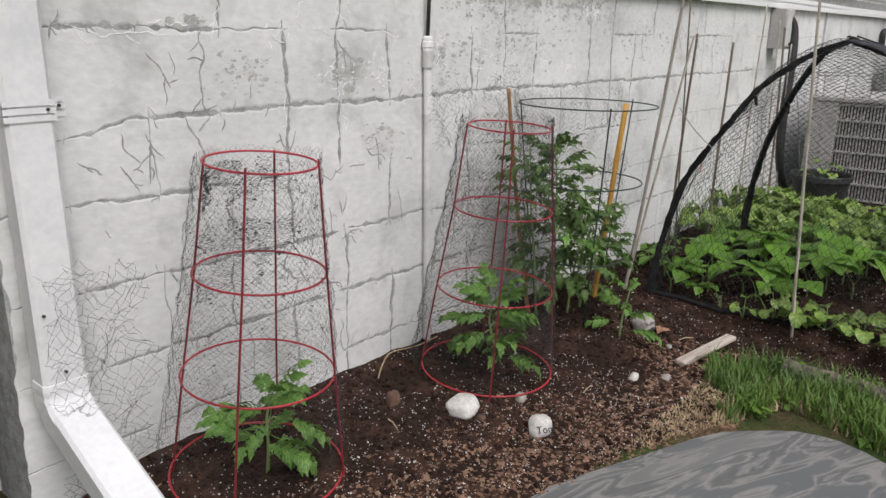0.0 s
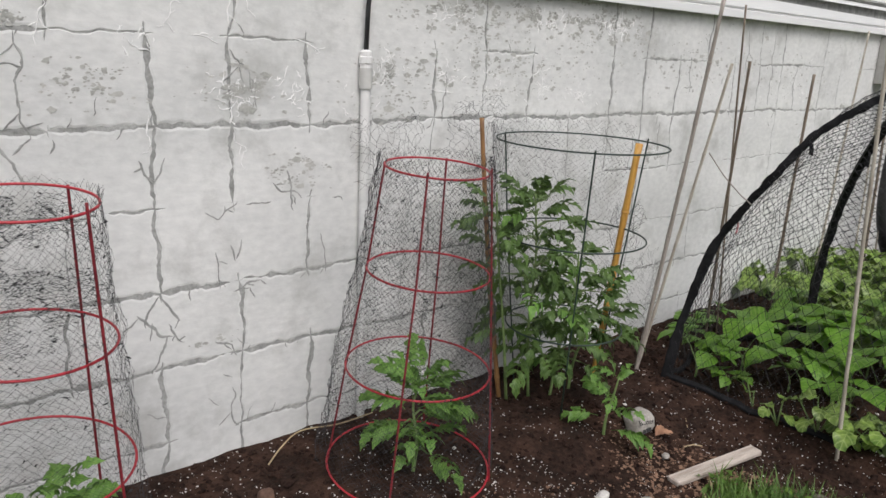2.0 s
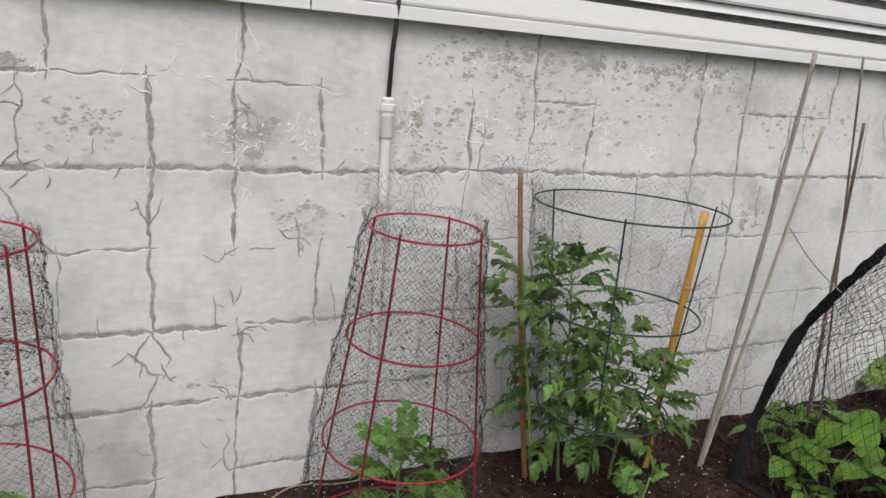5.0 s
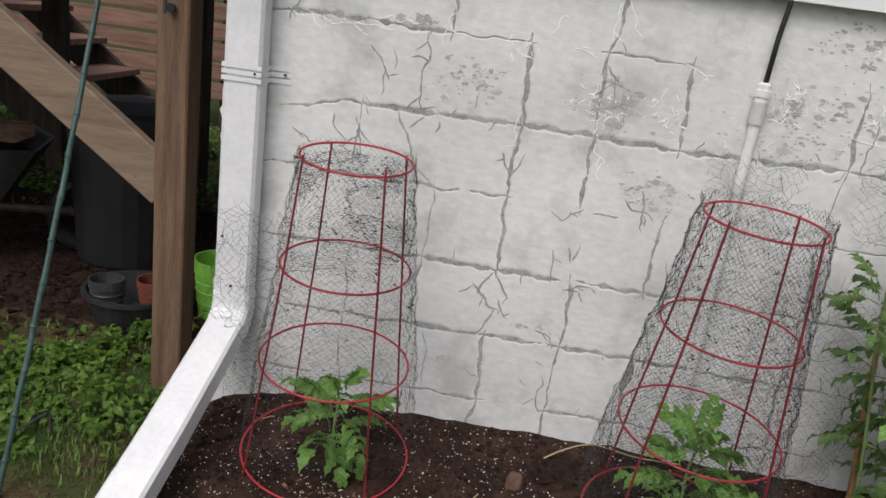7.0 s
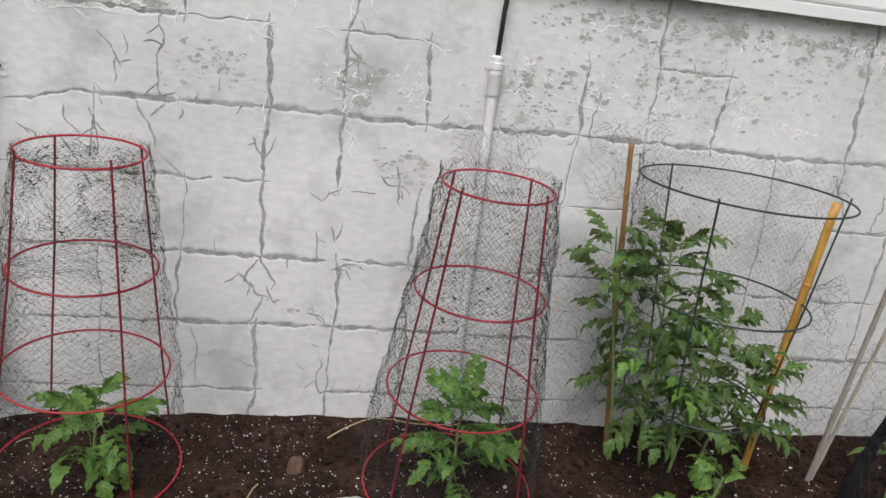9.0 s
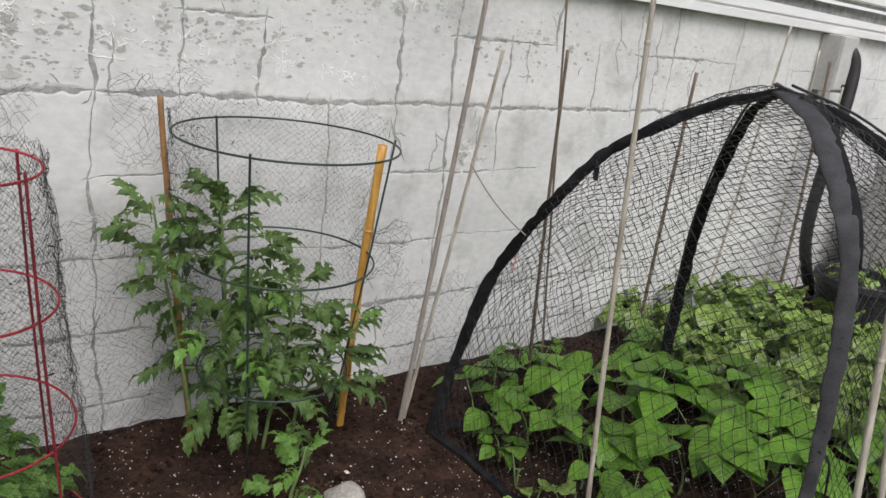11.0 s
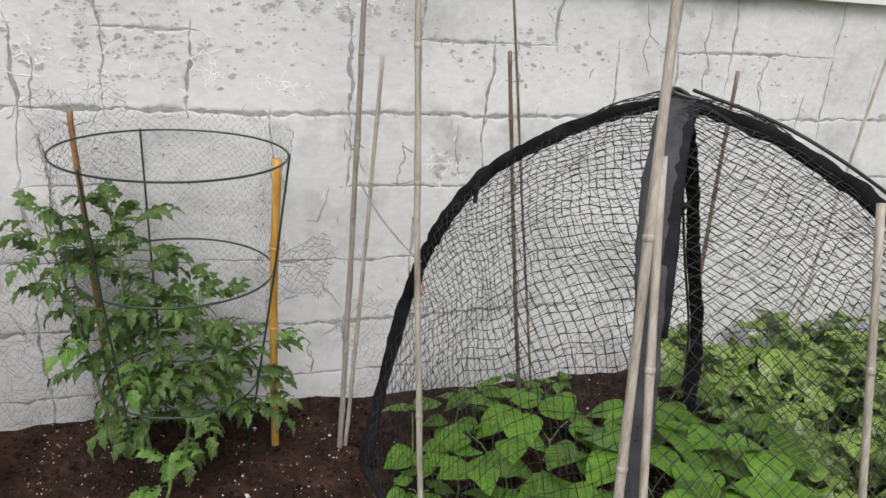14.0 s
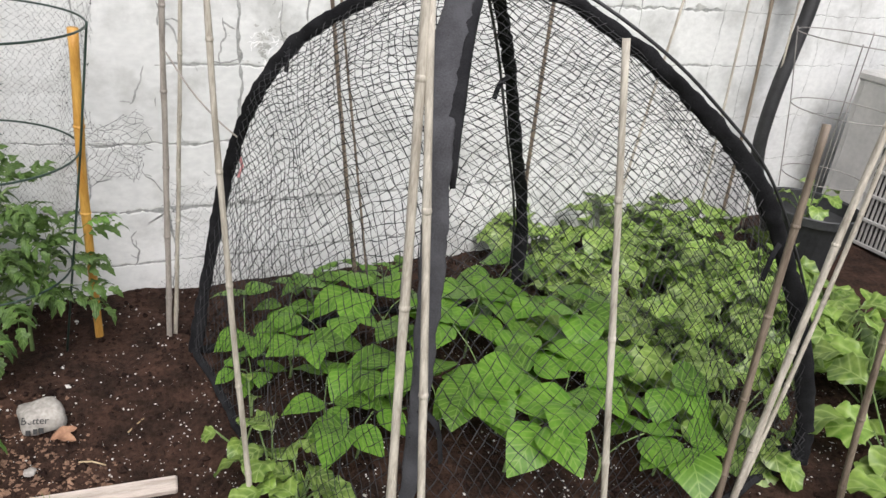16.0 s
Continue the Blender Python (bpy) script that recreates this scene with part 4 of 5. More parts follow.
for i, (x, y, n, size) in enumerate(BEAN_ROWS + BEAN_GAPS):
    bean_plant(x, y, 40 + i, n, size)
for i, (x, y) in enumerate([(1.60, -0.14), (1.70, -0.16), (1.16, -0.56), (1.44, -0.20)]):
    bean_plant(x, y, 70 + i, 3, 0.55, label="small bean seedling near the foot of the wall")
for i, (x, y, n) in enumerate([(1.13, -0.67, 2), (1.08, -0.78, 4), (1.12, -0.89, 9), (1.15, -0.98, 10), (1.13, -1.08, 11), (1.15, -1.20, 9), (1.06, -1.36, 8), (1.04, -1.48, 7)]):
    radish_plant(x, y, 80 + i, n, 0.82 if i > 1 else 0.6, "seedlings along the net's foot", "small bright green seedling with rounded leaves along the net's foot")
k = 0
for yy in np.arange(-1.28, -0.12, 0.165):
    for xx in np.arange(2.10, 3.05, 0.155):
        x, y = xx + r.gauss(0, 0.03), yy + r.gauss(0, 0.03)
        if x < 2.08 + 0.12 * (y + 0.7) or x > 2.35 and y < -1.05 or 1.68 < x < 2.12 and y < -1.18 or (x - 3.41) ** 2 + (y + 0.42) ** 2 < 0.09:
            continue
        radish_plant(x, y, 100 + k, 11, r.uniform(0.75, 1.2) + 0.35 * step(2.0, 2.7, x))
        k += 1
for i, (x, y) in enumerate([(2.55, -1.42), (2.75, -1.2), (2.85, -1.0), (2.45, -1.62), (2.95, -1.35), (2.7, -1.5), (3.0, -0.8)]):
    radish_plant(x, y, 200 + i, 10, 1.5, "large leafy greens outside the tent", "large pale green leafy vegetable with broad leaves")
radish_plant(3.41, -0.42, 230, 7, 0.9, "plant in the pot", "small dusty green plant growing in a pot").location.z = 0.185

# ---- cages ----


def tomato_cage(name, label, rings, mat, wire, turn, legs=4, below=0.06, up=0.0):
    """Rings of (x, y, z, radius) from the top down, with straight legs welded to them."""
    x, y, z, _ = rings[-1]
    cage = thing(name, label, "tomato cage", pose(x, y, 0))
    base = Vector((x, y, 0))
    for cx, cy, cz, rad in rings:
        g = Geo()
        lean = (Vector(rings[0][:3]) - Vector(rings[-1][:3])).normalized()
        m = Matrix.Translation(Vector((cx, cy, cz)) - base) @ Vector((0, 0, 1)).rotation_difference(lean).to_matrix().to_4x4()
        g.ring(m, rad, wire, 48, 6)
        part("ring", g, mat, cage, smooth=True)
    for k in range(legs):
        a = radians(turn + 360 * k / legs)
        pts = [Vector((cx + math.cos(a) * (rad + wire), cy + math.sin(a) * (rad + wire), cz)) - base for cx, cy, cz, rad in rings]
        pts = [pts[0] + (pts[0] - pts[1]).normalized() * (0.008 + up)] + pts + [pts[-1] + (pts[-1] - pts[-2]).normalized() * below]
        g = Geo()
        g.tube(pts, wire * 1.05, 6)
        part("leg", g, RED_DULL if mat is RED else mat, cage, smooth=True)
    return cage


CAGE_1 = [(-0.917, -0.345, 0.821, 0.126), (-0.922, -0.325, 0.563, 0.152), (-0.930, -0.306, 0.308, 0.182), (-0.936, -0.286, 0.040, 0.213)]
CAGE_2 = [(-0.042, -0.389, 0.830, 0.126), (-0.050, -0.380, 0.577, 0.152), (-0.056, -0.360, 0.318, 0.184), (-0.058, -0.335, 0.035, 0.215)]
CAGE_3 = [(0.613, -0.272, 0.851, 0.258), (0.610, -0.268, 0.565, 0.225), (0.608, -0.264, 0.27, 0.185)]
tomato_cage("tomato_cage", "red coated wire tomato cage over a young plant, beside the downspout", CAGE_1, RED, 0.0027, 40)
tomato_cage("tomato_cage", "red coated wire tomato cage over a bushy plant, near the conduit", CAGE_2, RED, 0.0027, 41)
tomato_cage("tomato_cage", "dark green wire tomato cage holding tall tomato plants", CAGE_3, GREEN_WIRE, 0.0026, -12, 3, 0.30)
tomato_cage("tomato_cage", "thin grey wire cage over a large pot", [(3.42, -0.42, 0.88, 0.24), (3.42, -0.42, 0.62, 0.19), (3.42, -0.42, 0.36, 0.15)], GALV, 0.0022, 30, 4, 0.08)


# ---- nets ----
def cords(g, surf, width, height, pitch, angle, r, seg=0.022, keep=None):
    """Net cords at an even pitch in two crossing directions over a surface(a, m): a metres across from its middle, m metres up."""
    for turn in (angle, angle + 90):
        c, s = math.cos(radians(turn)), math.sin(radians(turn))
        reach = 1.2 * (height + max(width(0), width(height * 0.5)))
        k = -int(reach / pitch)
        while k * pitch < reach:
            run, t = [], -reach
            while t < reach:
                a, m = t * c - k * pitch * s, t * s + k * pitch * c + height * 0.5
                inside = 0 <= m <= height and abs(a) <= width(m) * 0.5 and (keep is None or keep(a, m))
                if inside:
                    run.append(surf(a, m))
                if not inside or t + seg >= reach:
                    if len(run) > 1:
                        g.tube(run, [r * (1.0, 0.8, 1.7, 0.9, 1.25)[(q * 3 + k) % 5] for q in range(len(run))], 3, False)
                    run = []
                t += seg
            k += 1


def cage_net(name, label, rings, seed, z0, z1, n, extra, r, back=0.03, twist=0.75, only=None, knots=7500):
    """A thin bird net drawn round a cage, its cords crossing slantwise, crumpled towards the top."""
    zs = [q[2] for q in rings]

    def surf(a, v):
        z = lerp(z0, z1, v)
        k = 0
        while k < len(rings) - 2 and z < zs[k + 1]:
            k += 1
        t = (zs[k] - z) / (zs[k] - zs[k + 1])
        cx, cy, rad = (lerp(rings[k][q], rings[k + 1][q], t) for q in (0, 1, 3))
        behind = max(0.0, math.sin(a)) ** 1.5
        n1 = noise.noise((math.cos(a) * 2.2, math.sin(a) * 2.2, z * 5 + seed))
        rad = rad * 1.01 + 0.002 + extra * max(0.0, 0.35 + 0.9 * n1) * (1 - 0.6 * v) + back * behind * (1 - 0.5 * v)
        p = Vector((cx + rad * math.cos(a), min(-0.012, cy + rad * math.sin(a)), z))
        return p + 0.010 * Vector(noise.noise_vector((p.x * 20, p.y * 20 + seed, p.z * 20))) + 0.007 * Vector(noise.noise_vector((p.x * 75, p.y * 75 + seed, p.z * 75)))
    g = Geo()
    steps = 60
    for s in (-1, 1):
        for k in range(n):
            run = []
            for i in range(steps + 1):
                v = i / steps
                a = 2 * math.pi * (k / n + s * twist * v)
                if only is None or only(a % (2 * math.pi), v):
                    run.append(surf(a, v))
                elif len(run) > 1:
                    g.tube(run, [r * (2.8 if q % 2 else 1.0) for q in range(len(run))], 3, False)
                    run = []
                else:
                    run = []
            if len(run) > 1:
                g.tube(run, [r * (2.8 if q % 2 else 1.0) for q in range(len(run))], 3, False)
    dots = 0
    while dots < knots:
        a, v = knot_rng.uniform(0, 2 * math.pi), knot_rng.random()
        if only is not None and not only(a, v):
            dots += 1
            continue
        clump = noise.noise((math.cos(a) * 1.4, math.sin(a) * 1.4, v * 3.0 + seed)) + 0.5 * noise.noise((a * 6, v * 9, seed)) + 0.55 * step(0.25, 0.6, v)
        dots += 1
        if clump < 0.08:
            continue
        p, q = surf(a, v), 0.00075 * math.exp(knot_rng.gauss(0, 0.4))
        d = Vector(knot_rng.choice(((1, 0, 0.3), (1, 0, -0.3), (0.4, 0, 0.8), (1, 0.5, 0.1), (-0.6, 1, 0.1)))) * q * knot_rng.uniform(1.0, 3.4)
        g.tube([p - d, p, p + d], [q * 0.3, q, q * 0.3], 4, False)
    return single(name, g, NET_FINE, label, "netting")


knot_rng = random.Random(61)
cage_net("bird_net", "thin black bird netting draped round a red cage", CAGE_1, 1.0, 0.10, 0.838, 62, 0.014, 0.00013, 0.05, knots=1500)
cage_net("bird_net", "thin black bird netting draped round a red cage near the conduit", CAGE_2, 5.0, 0.06, 0.86, 80, 0.018, 0.00018, 0.05, knots=3400)
cage_net("bird_net", "crumpled fold of bird netting inside a red cage", CAGE_1, 3.0, 0.50, 0.815, 30, 0.0, 0.00017, -0.09, 1.6, lambda a, v: 0.2 < a < 3.2 and noise.noise((a * 2, v * 4, 1.0)) > -0.15)
cage_net("bird_net", "thin black bird netting hung behind a green tomato cage", CAGE_3, 9.0, 0.30, 0.90, 84, 0.02, 0.00014, 0.0, 0.4, lambda a, v: a < 3.6, 2200)


def loose_net(label, x0, x1, z0, z1, y, seed, pitch=0.014, r=0.0003):
    w, h = x1 - x0, z1 - z0

    def surf(a, m):
        x, z = (x0 + x1) / 2 + a, z0 + m
        d = noise.noise((x * 7, z * 6, seed))
        p = Vector((x + 0.02 * d, y - 0.012 - 0.05 * abs(d) * (1.2 - m / h), z))
        p = p + 0.030 * Vector(noise.noise_vector((x * 16, z * 16, seed))) + 0.014 * Vector(noise.noise_vector((x * 60, z * 60, seed)))
        p.y = min(p.y, -0.006)
        return p
    g = Geo()
    cords(g, surf, lambda m: w, h, pitch, 48, r, 0.014, lambda a, m: abs(a) / (w / 2) + 0.35 * noise.noise((a * 9, m * 9, seed)) < 0.85 and m / h + 0.2 * noise.noise((a * 11, m * 3, seed + 2)) < 0.9)
    return single("bird_net", g, NET_FINE, label, "netting")


loose_net("slack black bird netting hanging against the wall beside the stake", 0.10, 0.50, 0.02, 0.66, -0.01, 2.0, 0.012)
loose_net("bunched black bird netting around the top of a stake", 0.26, 0.52, 0.72, 0.99, -0.03, 6.0, 0.014, 0.0003)
loose_net("bunched black bird netting above a red cage", -0.14, 0.14, 0.74, 0.95, -0.10, 16.0, 0.015, 0.0003)
loose_net("slack black bird netting hanging over the downspout", -1.36, -1.08, 0.05, 0.66, -0.10, 8.0, 0.015, 0.00035)
loose_net("slack black bird netting along the wall beside the canes", 1.02, 1.5, 0.0, 0.42, -0.03, 3.0, 0.018, 0.0003)
loose_net("torn corner of bird netting sticking out beside a golden stake", 0.80, 1.00, 0.46, 0.64, -0.24, 13.0, 0.011, 0.0004)

# ---- pop-up net tent ----
tent = thing("net_tent", "black pop-up mesh garden tent with bent webbing arms", "garden tent")
APEX = (1.455, -0.947, 1.088)
ARM_L = smooth_path([(1.055, -0.375, -0.01), (1.085, -0.395, 0.22), (1.120, -0.455, 0.495), (1.133, -0.535, 0.645), (1.155, -0.622, 0.782), (1.215, -0.69, 0.899), (1.303, -0.775, 0.988), (1.382, -0.845, 1.044), APEX], 40)
ARM_B = smooth_path([(2.05, -0.41, -0.01), (2.007, -0.445, 0.32), (1.86, -0.55, 0.63), (1.71, -0.685, 0.87), (1.57, -0.82, 1.03), APEX], 40)
ARM_F = smooth_path([(1.19, -1.352, -0.04), (1.20, -1.34, 0.32), (1.212, -1.318, 0.62), (1.222, -1.285, 0.82), (1.245, -1.225, 0.935), (1.33, -1.10, 1.05), APEX], 40)
ARM_R = smooth_path([(2.34, -1.30, -0.03), (2.30, -1.30, 0.14), (2.19, -1.28, 0.39), (2.075, -1.26, 0.585), (1.965, -1.22, 0.752), (1.838, -1.175, 0.868), (1.715, -1.13, 0.960), (1.585, -1.04, 1.041), APEX], 40)


def sleeve(pts, w, seed, thin=0.35, wide=(0.7, -0.5, 0.5), low=1.25, high=0.72, waist=0.0):
    """A flattened, creased fabric sleeve round a bent pole, wider towards its foot."""
    g = Geo()
    line = smooth_path(pts[::2], 110)
    g.tube(line, [w * lerp(low, high, i / 110) * (1 - waist * (1 - step(0.40, 0.56, i / 110))) * (0.92 + 0.22 * noise.noise((i * 0.10, seed, 0)) + 0.08 * noise.noise((i * 0.45, seed, 2))) for i in range(111)], 14, True, thin, wide)
    g.v = [tuple(Vector(p) + 0.004 * noise.noise_vector((p[0] * 26, p[1] * 26 + seed, p[2] * 26)) + 0.003 * noise.noise_vector((p[0] * 75, p[1] * 75, p[2] * 75))) for p in g.v]
    return g


arm_l = part("arm", sleeve(ARM_L, 0.0155, 1.0, high=0.8), FABRIC, tent, smooth=True)
arm_b = part("arm", sleeve(ARM_B, 0.018, 2.0, 0.3, (0.7, -0.7, 0.0)), FABRIC, tent, smooth=True)
front = part("arm", sleeve(ARM_F, 0.0225, 3.0, 0.25, (0.75, -0.6, 0.0), 0.64, 1.22, 0.05), FABRIC_GREY, tent, "faded grey-black front arm", smooth=True)
arm_r = part("arm", sleeve(ARM_R, 0.021, 4.0, 0.35, (0.5, -0.6, 0.6), 1.15), FABRIC, tent, smooth=True)
g = Geo()
g.tube([p + Vector((0.018, -0.010, 0.0)) for p in ARM_F[20:40]], [lerp(0.004, 0.016, min(1, i / 6)) for i in range(20)], 8, True, 0.35, (0.75, -0.6, 0.0))
part("door_flap", g, FABRIC, tent, smooth=True)
g = Geo()
g.tube([p + Vector((0.014, -0.01, 0.018)) for p in ARM_R[10:41]], 0.0032, 6)
part("pole", g, BLACK, tent, "thin black flexible pole", smooth=True)
g = Geo()
g.tube([p + Vector((-0.03, 0.0, 0.012)) for p in ARM_B[4:39]], 0.0035, 6)
part("pole", g, BLACK, tent, smooth=True)
for turn, rad in ((8, 0.022), (24, 0.018)):
    g = Geo()
    g.ring(pose(APEX[0], APEX[1], APEX[2] + 0.010, turn, 12, 0), rad, 0.0026, 20, 6)
    part("apex_loop", g, POT_GREY, tent)
for host, q, (dx, dz) in ((arm_l, ARM_L[24], (-0.01, -0.04)), (arm_b, ARM_B[22], (-0.05, -0.05)), (arm_r, ARM_R[16], (-0.05, -0.07)), (front, ARM_F[10], (0.04, -0.10))):
    g = Geo()
    g.tube(smooth_path([q, q + Vector((dx * 0.7, -0.015, dz * 0.3)), q + Vector((dx, -0.02, dz))], 6), 0.006, 6, True, 0.4)
    part("tie_tape", g, FABRIC, host)
g = Geo()
g.tube([ARM_L[13] + Vector((0.015, -0.01, 0.02)), ARM_L[13] + Vector((0.022, -0.014, -0.01)), ARM_L[13] + Vector((0.012, -0.016, -0.035))], 0.006, 6, True, 0.4)
part("ribbon", g, PINK, arm_l, "pink ribbon tie")


def panel(a, b, seed, bulge, angle):
    """A net panel between two arms, sagging between them, in even meshes."""
    mid = Vector((1.5, -0.9, 0.3))
    height = sum((a[i + 1] - a[i]).length for i in range(40)) * 0.5 + sum((b[i + 1] - b[i]).length for i in range(40)) * 0.5

    def rails(m):
        i = max(0.0, min(1.0, m / height)) * 39.99
        k = int(i)
        return lerp(a[k], a[k + 1], i - k), lerp(b[k], b[k + 1], i - k)

    def width(m):
        p, q = rails(m)
        return (p - q).length

    def surf(x, m):
        p, q = rails(m)
        u = 0.5 + x / max(0.02, (p - q).length)
        s = lerp(p, q, u)
        out = (s - mid)
        out.z *= 0.4
        s = s + out.normalized() * bulge * math.sin(math.pi * max(0, min(1, u))) * (1 - m / height) ** 0.5
        s += 0.024 * Vector(noise.noise_vector((s.x * 5 + seed, s.y * 5, s.z * 5))) + 0.006 * Vector(noise.noise_vector((s.x * 18 + seed, s.y * 18, s.z * 18))) + 0.0025 * Vector(noise.noise_vector((s.x * 60 + seed, s.y * 60, s.z * 60)))
        if m < 0.01:
            s.z = ground_z(s.x, s.y) + 0.004
        return s
    g = Geo()
    cords(g, surf, width, height, 0.0225, angle, 0.00070, 0.01125)
    return g, surf, width


for a, b, seed, bulge, angle in ((ARM_L, ARM_B, 1.0, 0.08, 38), (ARM_B, ARM_R, 2.0, 0.05, 42), (ARM_R, ARM_F, 3.0, 0.03, 50), (ARM_F, ARM_L, 4.0, 0.02, 48)):
    g, surf, width = panel(a, b, seed, bulge, angle)
    part("net_panel", g, NET, tent)
    g = Geo()
    g.tube([surf((k / 24 - 0.5) * width(0), 0.0) + Vector((0, 0, 0.008)) for k in range(25)], 0.011, 6, True, 0.6)
    part("hem", g, FABRIC, tent)


# ---- canes and stakes ----
def cane(label, foot, top, r0, r1, mat, knots, seed, name="bamboo_cane", bend=0.012):
    """A bamboo cane with swollen knots, slightly crooked."""
    r = random.Random(seed)
    foot, top = Vector(foot), Vector(top)
    d = top - foot
    side = d.orthogonal().normalized()
    bow = side * r.uniform(-bend, bend) + d.cross(side).normalized() * r.uniform(-bend, bend)
    n = knots * 4
    pts = [d * (i / n) + bow * math.sin(math.pi * i / n) + side * 0.0015 * ((i // 4) % 2) for i in range(n + 1)]
    whole = thing(name, label, "garden stake", pose(*foot))
    g = Geo()
    g.tube(pts, [lerp(r0, r1, i / n) * (1.08 if i % 4 == 0 else 0.97) for i in range(n + 1)], 10)
    part("culm", g, mat, whole, smooth=True)
    for i in range(4, n, 4):
        g = Geo()
        up, rk = (pts[i + 1] - pts[i - 1]).normalized(), lerp(r0, r1, i / n)
        g.tube([pts[i] + up * h for h in (-0.006, -0.002, 0.001, 0.005)], [rk, rk * 1.24, rk * 1.2, rk], 10)
        part("knot", g, mat, whole, smooth=True)
    return whole


cane("tall pale bamboo cane at the corner of the tent", (1.056, -0.985, -0.10), (0.968, -0.925, 1.58), 0.006, 0.0048, BAMBOO, 8, 1)
cane("thick pale split bamboo pole before the tent", (1.088, -1.528, -0.11), (1.149, -1.316, 1.55), 0.0066, 0.0056, BAMBOO, 6, 2, bend=0.004)
cane("pale bamboo pole tied beside a taller one", (1.147, -1.57, -0.11), (1.137, -1.372, 1.085), 0.006, 0.005, BAMBOO, 5, 3, bend=0.004)
cane("pale squared wooden stake before the tent", (1.38, -1.70, -0.12), (1.291, -1.521, 1.07), 0.0045, 0.0042, BAMBOO, 7, 4, bend=0.003)
cane("brown bamboo stake leaning beside the tent", (2.005, -1.345, -0.10), (2.005, -1.30, 0.885), 0.0085, 0.0075, BAMBOO_DARK, 5, 5)
cane("pale bamboo stake leaning outwards beside the tent", (2.035, -1.35, -0.10), (2.225, -1.30, 1.12), 0.0085, 0.007, BAMBOO, 5, 6)
cane("thin pale bamboo stake leaning outwards", (2.065, -1.33, -0.10), (2.29, -1.27, 1.08), 0.0055, 0.005, BAMBOO, 6, 7)
cane("brown bamboo stake among large leaves", (2.275, -1.47, -0.10), (2.17, -1.43, 0.85), 0.0075, 0.007, BAMBOO_DARK, 5, 8)
cane("grey weathered cane leaning towards the path", (1.009, -0.277, -0.04), (1.009, -0.442, 1.29), 0.0080, 0.0060, BAMBOO_GREY, 7, 9)
cane("thin tan bamboo cane beside a grey one", (1.025, -0.265, -0.04), (1.042, -0.478, 1.10), 0.006, 0.0045, BAMBOO, 8, 10)
cane("dark thin rod behind the net tent", (1.628, -0.236, -0.04), (1.396, -0.295, 1.30), 0.0038, 0.0034, BAMBOO_DARK, 4, 11, "plant_rod")
cane("brown bamboo cane behind the net tent", (1.60, -0.20, -0.04), (1.387, -0.345, 1.11), 0.0065, 0.005, BAMBOO_DARK, 7, 12)
cane("brown bamboo cane by the wall", (2.22, -0.16, -0.04), (2.16, -0.217, 1.072), 0.0075, 0.006, BAMBOO_DARK, 6, 13)
cane("thin pale cane leaning by the wall", (2.62, -0.16, -0.04), (2.80, -0.15, 1.28), 0.006, 0.0045, BAMBOO, 7, 14)
cane("brown bamboo cane by the wall near the box", (3.26, -0.15, -0.04), (3.17, -0.15, 1.16), 0.0075, 0.0065, BAMBOO_DARK, 6, 15)
cane("thin pale cane leaning on the wall", (3.12, -0.15, -0.04), (3.06, -0.15, 1.20), 0.005, 0.0042, BAMBOO, 6, 16)
cane("thin pale cane near the grey box", (3.40, -0.16, -0.04), (3.34, -0.15, 1.06), 0.005, 0.0042, BAMBOO, 6, 19)
cane("golden bamboo stake with weathered orange foot", (0.447, -0.172, -0.05), (0.380, -0.074, 0.91), 0.0085, 0.0070, BAMBOO_RUST, 7, 17)
cane("thick golden bamboo stake inside a green cage", (0.842, -0.220, -0.05), (0.841, -0.314, 0.842), 0.0108, 0.0112, BAMBOO_GOLD, 4, 18)
cane("dark green plastic-coated garden stake", (-1.66, -0.55, -0.10), (-1.70, 0.06, 1.28), 0.0075, 0.007, GREEN_STAKE, 14, 20, "plant_rod")


g = Geo()
g.tube(smooth_path([(1.004, -0.462, 0.825), (1.045, -0.50, 0.755), (1.09, -0.535, 0.70), (1.128, -0.560, 0.665)], 12), 0.0019, 5)
single("twine", g, BAMBOO_GREY, "thin grey twine tied from a cane to the tent", "twine", smooth=True)


# ---- stones and small things on the soil ----
def stone(label, x, y, sx, sy, sz, seed, mat=STONE, sink=0.25, category="stone", turn=0.0):
    bm = bmesh.new()
    bmesh.ops.create_icosphere(bm, subdivisions=3, radius=1.0)
    g = Geo()
    vs = []
    for v in bm.verts:
        p = v.co.copy()
        k = 1 + 0.22 * noise.noise(p * 1.3 + Vector((seed, 0, 0))) + 0.07 * noise.noise(p * 3.5 + Vector((seed, 4, 0)))
        p = Vector((math.copysign(abs(p.x) ** 0.8, p.x), math.copysign(abs(p.y) ** 0.8, p.y), math.copysign(abs(p.z) ** 0.7, p.z))) * k
        vs.append((p.x * sx, p.y * sy, p.z * sz))
    bm.verts.index_update()
    g.add(vs, [[v.index for v in q.verts] for q in bm.faces])
    bm.free()
    return single("stone", g, mat, label, category, smooth=True, at=pose(x, y, ground_z(x, y) + sz * (1 - 2 * sink), 0, 0, turn))


